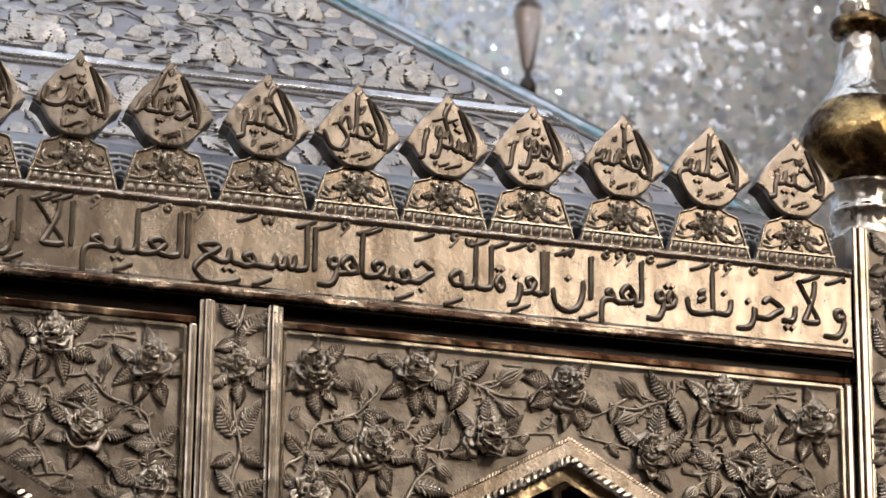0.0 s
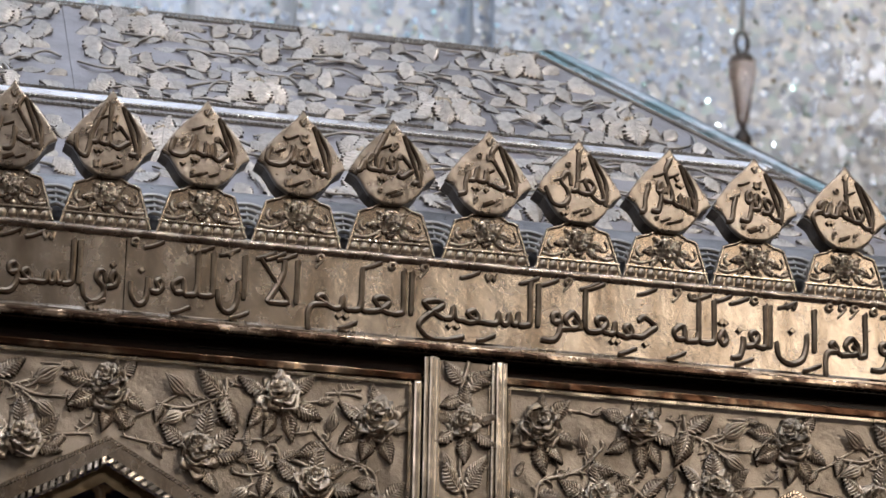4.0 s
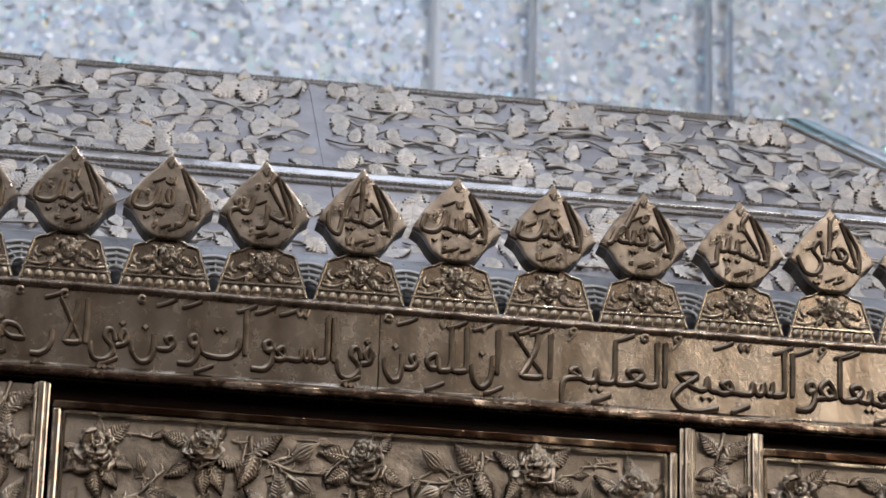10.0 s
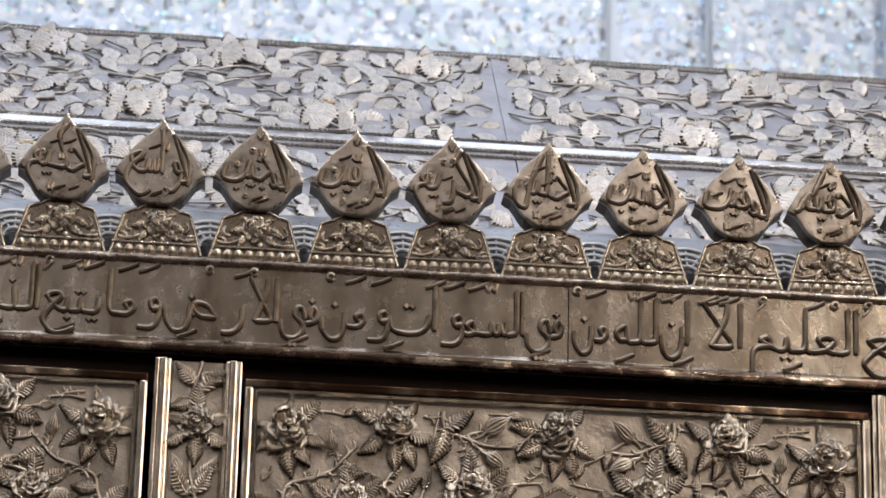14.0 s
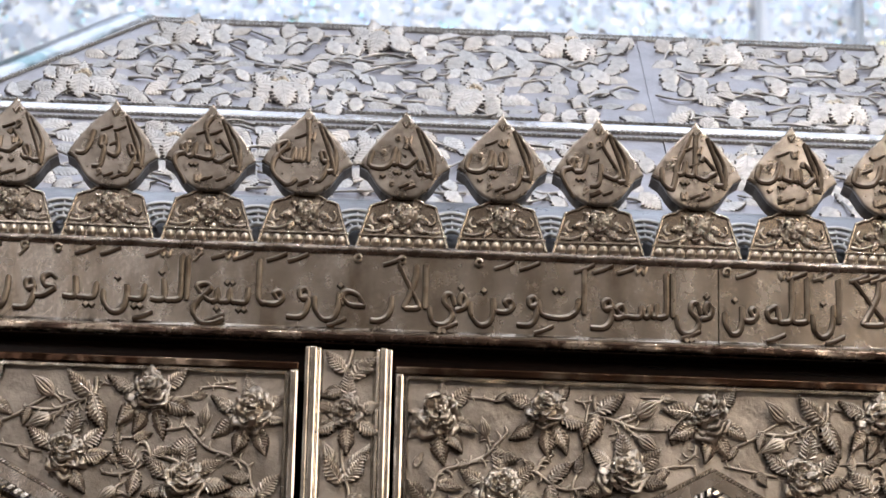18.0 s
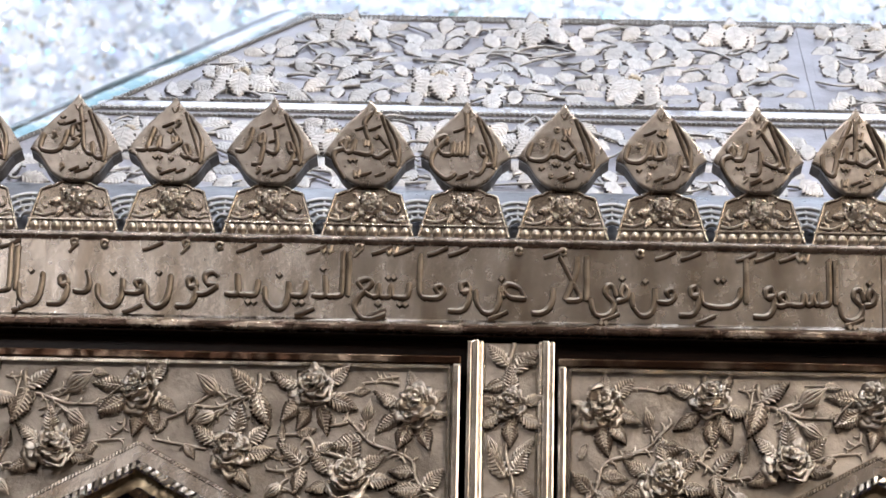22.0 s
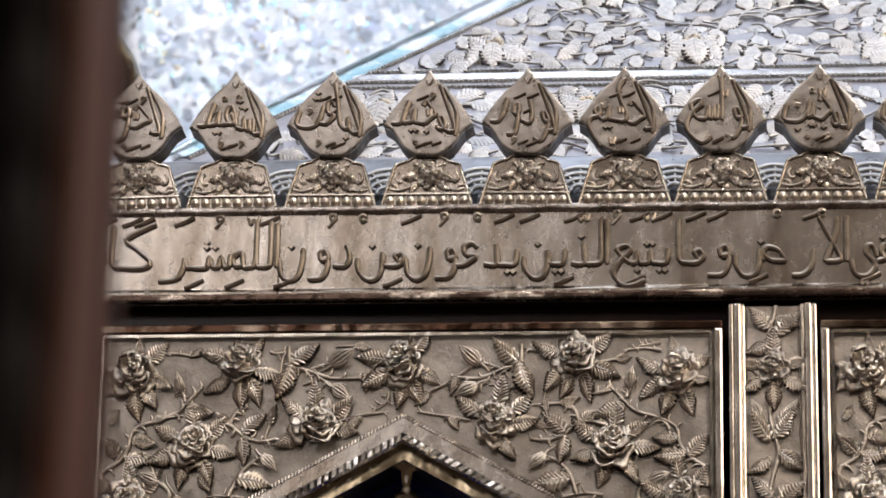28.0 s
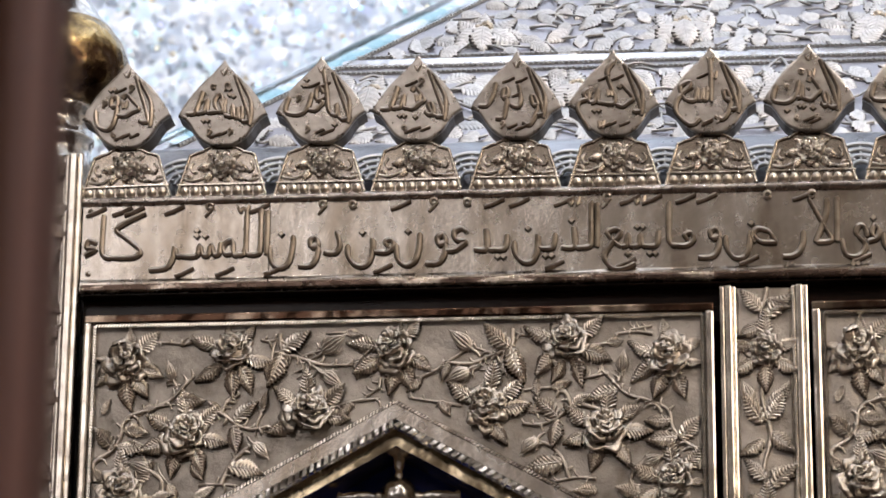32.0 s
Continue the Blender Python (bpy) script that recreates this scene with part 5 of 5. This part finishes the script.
S_MID = 0.366
for s0, s1 in ((-0.030, S_MID - 0.018), (S_MID + 0.016, RUN)):
    roof_sheet((lambda s: -roof_half(s), lambda s: -0.0012), s0, s1)
    roof_sheet((lambda s: 0.0012, roof_half), s0, s1)
bm = bmesh.new()
back_e, back_r = 2 * RIDGE_Y - EAVE_Y, RIDGE_Y + 0.004
v = [bm.verts.new(p) for p in ((CX - HALF_EAVE, EAVE_Y, EAVE_Z - 0.002), (CX + HALF_EAVE, EAVE_Y, EAVE_Z - 0.002), (CX + HALF_EAVE, back_e, EAVE_Z), (CX - HALF_EAVE, back_e, EAVE_Z), (CX - HALF_RIDGE, back_r, RIDGE_Z - 0.004), (CX + HALF_RIDGE, back_r, RIDGE_Z - 0.004))]
for f in ((2, 3, 4, 5), (3, 0, 4), (1, 2, 5)):
    bm.faces.new([v[i] for i in f])
part("back_sheet", bm, SILVER_ROOF, roof)


def roof_strip(name, sa, sb, h, mat, label=""):
    """A rail with a rounded top along the roof, from sa to sb up the slope."""
    verts, faces = [], []
    n = 7
    for k in range(n):
        a = math.pi * k / (n - 1)
        s = (sa + sb) / 2 - (sb - sa) / 2 * math.cos(a)
        for u in (-1, 1):
            verts.append(ON_ROOF @ Vector((u * roof_half(s), 0.001 - h * math.sin(a), s)))
    for k in range(n - 1):
        faces.append((2 * k, 2 * k + 1, 2 * k + 3, 2 * k + 2))
    put(name, mesh_from(name, verts, faces, mat, True), roof, None, label)


roof_strip("middle_rail", S_MID - 0.019, S_MID + 0.017, 0.006, SILVER_RAIL, "polished rail between the two courses")
roof_strip("ridge_rail", RUN - 0.012, RUN + 0.004, 0.003, SILVER_HIP)
roof_strip("eave_rail", -0.042, -0.030, 0.004, SILVER_ROOF)
out = ON_ROOF.to_3x3() @ Vector((0, -1, 0))
for s in (S_MID - 0.024, S_MID + 0.024, RUN - 0.018, RUN - 0.003, S_MID - 0.052, -0.027):
    a, b = ON_ROOF @ Vector((-roof_half(s), -0.001, s)), ON_ROOF @ Vector((roof_half(s), -0.001, s))
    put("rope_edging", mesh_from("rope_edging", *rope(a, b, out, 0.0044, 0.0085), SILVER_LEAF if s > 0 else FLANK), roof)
for sx in (-1, 1):
    a = ON_ROOF @ Vector((sx * (roof_half(0) - 0.018), -0.001, 0.0))
    b = ON_ROOF @ Vector((sx * (roof_half(RUN) - 0.018), -0.001, RUN))
    put("rope_edging", mesh_from("rope_edging", *rope(a, b, out, 0.0044, 0.0085), SILVER_LEAF), roof)
    # rounded cap along the hip
    a, b = Vector((CX + sx * HALF_EAVE, EAVE_Y, EAVE_Z)), Vector((CX + sx * HALF_RIDGE, RIDGE_Y, RIDGE_Z))
    verts, faces = [], []
    sec = [(-0.012 + 0.090 * u, 0.06 * u * u, 0.001 + 0.015 * math.sin(math.pi * min(1.0, u + 0.04)) ** 0.7) for u in (k / 10 for k in range(11))]
    for i in range(13):
        p = a.lerp(b, i / 12)
        verts += [p + Vector((sx * u * (1 + 0.035 * i), w, h)) for u, w, h in sec]
    for i in range(12):
        for j in range(10):
            faces.append((i * 11 + j, i * 11 + j + 1, (i + 1) * 11 + j + 1, (i + 1) * 11 + j))
    put("hip_cap", mesh_from("hip_cap", verts, faces, SILVER_HIP, True), roof, None, "polished cap along the hip with a painted teal reflection")
seam = bmesh.new()
box(seam, -0.008, 0.008, -0.0022, 0.0, S_MID + 0.02, RUN - 0.012, 0.001)
seam.transform(ON_ROOF)
part("seam_strip", seam, SILVER_ROOF, roof)

# leaves and flowers of the roof; each leaf stands off the sheet with its upper side
LEAN = 21


def on_roof(x, s, angle, scale, length, lean=LEAN, bank=0.0):
    """A pose on the roof for a leaf that points to angle; its lower end touches the sheet."""
    low = max(0.0, -math.cos(radians(angle))) * length * scale * math.sin(radians(lean))
    return ON_ROOF @ pose(x, 0.001 - low, s) @ pose(0, 0, 0, lean, 0, 0) @ flat(0, 0, angle, scale, 0.0, 0.0, bank)


rng = random.Random(21)
placed = []


def roof_free(x, s, gap):
    return all((x - a) ** 2 + (0.76 * (s - b)) ** 2 > (gap * g) ** 2 for a, b, g in placed)


FLOWERS = [(sx * x, s) for s, xs in ((0.764, (0.128, 0.477, 0.824)), (0.478, (0.314, 0.652, 0.993))) for x in xs for sx in (-1, 1)]
FLOWERS += [(sx * x, 0.189) for x in (0.128, 0.475, 0.820, 1.165) for sx in (-1, 1)]
for k, (x, s) in enumerate(FLOWERS):
    placed.append((x, s, 1.70))
    put("flower", ROOF_FLOWERS[k % 2], roof, ON_ROOF @ pose(x, -0.008, s + 0.006) @ pose(0, 0, 0, LEAN, 0, 0) @ flat(0, 0, rng.uniform(0, 360), 0.58))
    for a in (0, 48, 95, 140, 180, 220, 265, 312):
        a += rng.uniform(-10, 10)
        ux, uz = math.sin(radians(a)), math.cos(radians(a))
        put("leaf", ROOF_LEAVES[rng.randrange(3)], roof, on_roof(x + 0.012 * ux, s + 0.010 * uz, a, rng.uniform(0.94, 1.1) * (1.0 if 100 < a < 260 else 0.85), 0.062, LEAN + 4, rng.uniform(-8, 8)))
tries = 0
stems = []
while tries < 12000:
    tries += 1
    s = rng.uniform(-0.004, RUN - 0.045)
    if S_MID - 0.085 < s < S_MID + 0.030:
        continue
    x = rng.uniform(-1, 1) * (roof_half(s) - 0.06)
    if abs(x) < 0.030 or not roof_free(x, s, 0.0345):
        continue
    placed.append((x, s, 1.0))
    a = rng.choice((-1, 1)) * rng.gauss(118, 36)
    top_room = (RUN - 0.022 if s > S_MID else S_MID - 0.06) - s
    sc = rng.uniform(0.58, 0.84)
    if math.cos(radians(a)) * 0.066 * sc > top_room:
        a = 180 - a
    end_x = x + 0.066 * sc * math.sin(radians(a))
    if abs(end_x) > roof_half(s) - 0.035 or abs(end_x) < 0.012:
        a = -a
    put("leaf", ROOF_LEAVES[rng.randrange(3)], roof, on_roof(x - 0.5 * (0.05 * sc * math.sin(radians(a))), s, a, sc, 0.062, rng.uniform(0.6, 1.2) * LEAN, rng.uniform(-12, 12)))
    if rng.random() < 0.92:
        b = radians(a + 180 + rng.uniform(-35, 35))
        q = rng.uniform(0.05, 0.11)
        x0 = x - 0.5 * 0.05 * sc * math.sin(radians(a))
        x1, s1 = x0 + q * math.sin(b), s + q * math.cos(b) * 0.6
        if abs(x1) < roof_half(s1) - 0.03 and not (S_MID - 0.05 < s1 < S_MID + 0.03) and 0.01 < s1 < RUN - 0.03 and x0 * x1 > 0:
            stems.append(tube([ON_ROOF @ Vector(p) for p in ((x0, -0.003, s), ((x0 + x1) / 2, -0.006, (s + s1) / 2 + rng.uniform(-0.03, 0.03)), (x1, -0.003, s1))], 0.0030, 0.0020, 5, True, rng))
tagged(put("vine_stems", mesh_from("vine_stems", *joined(stems), SILVER_LEAF, True), roof), "", "", "", "stuff")

# cove with scrolls under the eave
cove = empty("roof_cove", (0, 0, 0), "grey silver cove with scrolls between band and roof", "cove")
sec = [(y, CREST + 0.001 + 1.51 * z) for y, z in ((0.085, 0.0), (0.088, 0.019), (0.102, 0.045), (0.130, 0.071), (0.165, 0.093), (0.205, 0.105), (0.240, 0.109))]
sec_n = len(sec)
verts, faces = [], []
cols = 44
for i in range(cols + 1):
    u = i / cols
    for j, (y, z) in enumerate(sec):
        inset = 0.08 * j / (sec_n - 1)
        xa, xb = X0 + 0.02 + inset, X1 - 0.02 - inset
        verts.append((xa + (xb - xa) * u, y, z))
for i in range(cols):
    for j in range(sec_n - 1):
        faces.append((i * sec_n + j, (i + 1) * sec_n + j, (i + 1) * sec_n + j + 1, i * sec_n + j + 1))
put("cove_sheet", mesh_from("cove_sheet", verts, faces, SILVER_COVE, True), cove)
pieces = []
for k in range(4):
    r = 0.013 + 0.011 * k
    pts = [(r * 1.15 * math.cos(a), 0.0, r * math.sin(a)) for a in np.linspace(0.05, math.pi - 0.05, 9)]
    pieces.append(tube(pts, 0.0042, 0.0036, 5, False))
for a in (25, 60, 90, 120, 155):
    pieces.append(tube([(0.012 * math.cos(radians(a)), 0, 0.012 * math.sin(radians(a))), (0.05 * math.cos(radians(a)), 0.002, 0.046 * math.sin(radians(a)))], 0.0028, 0.0036, 5, False))
SCROLL = mesh_from("scroll", *joined(pieces), SILVER_LEAF, True)
for k in range(22):
    put("scroll", SCROLL, cove, pose(-1.575 + 0.15 * k + (0.004 if k % 2 else 0), 0.074, CREST + 0.048, -30, 0, 0) @ Matrix.Diagonal((1, 1, 1.3, 1)))


# ---- lamp that hangs behind the shrine ----
lamp = empty("hanging_lamp", (2.115, 3.5, 5.265), "small pale rose glass lamp on a rod before the mirror wall", "lamp")
put("bottom_ball", mesh_from("bottom_ball", *lathe([(0.001, -0.03), (0.018, -0.022), (0.026, 0.0), (0.020, 0.020), (0.010, 0.032), (0.008, 0.045)], 20), DARK_METAL, True), lamp)
put("glass", mesh_from("glass", *lathe([(0.008, 0.045), (0.017, 0.06), (0.027, 0.14), (0.038, 0.20), (0.039, 0.232), (0.030, 0.25)], 24), LAMP_GLASS, True), lamp, None, "pale rose glass body")
put("cap", mesh_from("cap", *lathe([(0.030, 0.240), (0.031, 0.250), (0.018, 0.258), (0.006, 0.264)], 20), DARK_METAL, True), lamp)
loop = [(0.017 * math.sin(a), 0.0, 0.292 - 0.036 * math.cos(a)) for a in np.linspace(0, 2 * math.pi, 15)]
put("loop", mesh_from("loop", *tube(loop, 0.0055, 0.0055, 6, False), DARK_METAL, True), lamp, None, "dark open ring over the glass")
part("rod", boxed(-0.007, 0.007, -0.007, 0.007, 0.32, 3.735, 0.002), SILVER_HIP, lamp)


# ---- wooden post close to the visitor ----
gate = empty("wooden_post", (-0.7820, -3.9436, 0), "dark wooden post with a brown panelled reveal close to the visitor", "post")
gate.rotation_euler = (0, 0, radians(8.23))
part("shaft", boxed(-0.42, -0.0105, 0.0, 0.276, 0.0, 3.4, 0.004), POST_WOOD, gate, "front of the post, its shade put into a near-black colour")
for name, y0, y1, x1, mat, label in (("near_board", 0.004, 0.094, -0.0015, JAMB_WOOD, "greyed brown board of the reveal"), ("middle_board", 0.096, 0.212, -0.0040, REVEAL_WOOD, "reddish brown board of the reveal"), ("bead", 0.214, 0.226, 0.0000, CARVED_WOOD, ""), ("far_board", 0.227, 0.2748, -0.0005, JAMB_WOOD, "worn far edge of the reveal")):
    part(name, boxed(-0.0100, x1, y0, y1, 0.0, 3.4, 0.0015), mat, gate, label)
turned = [(0.005 + 0.0045 * abs(math.sin(math.pi * k / 8)), 1.2 + 0.006 * k) for k in range(230)]
put("turned_moulding", mesh_from("turned_moulding", *lathe(turned, 10), CARVED_WOOD, True), gate, pose(-0.0200, -0.004, 0.0), "dark turned moulding beside the edge")


# ---- larger mirror pieces that stand proud of the mosaic ----
north = bpy.data.objects["wall_north"]
rng = random.Random(77)
CUTS = []
for k in range(14):
    n = rng.choice((4, 4, 5, 5, 6))
    ring = [(math.cos(2 * math.pi * i / n + rng.uniform(-0.3, 0.3)) * rng.uniform(0.75, 1.2), math.sin(2 * math.pi * i / n + rng.uniform(-0.3, 0.3)) * rng.uniform(0.75, 1.2)) for i in range(n)]
    r = rng.uniform(0.013, 0.024)
    verts = [(0.92 * r * x, -0.0017, 0.92 * r * z) for x, z in ring] + [(r * x, 0.0015, r * z) for x, z in ring]
    CUTS.append(mesh_from("mirror_piece", verts, [tuple(range(n))[::-1]] + [(i, (i + 1) % n, (i + 1) % n + n, i + n) for i in range(n)], MIRROR))
for k in range(300):
    put("mirror_piece", CUTS[k % 14], north, pose(rng.uniform(-2.0, 2.9), 4.2895, rng.uniform(5.0, 6.3), 0, rng.uniform(0, 360), 0))
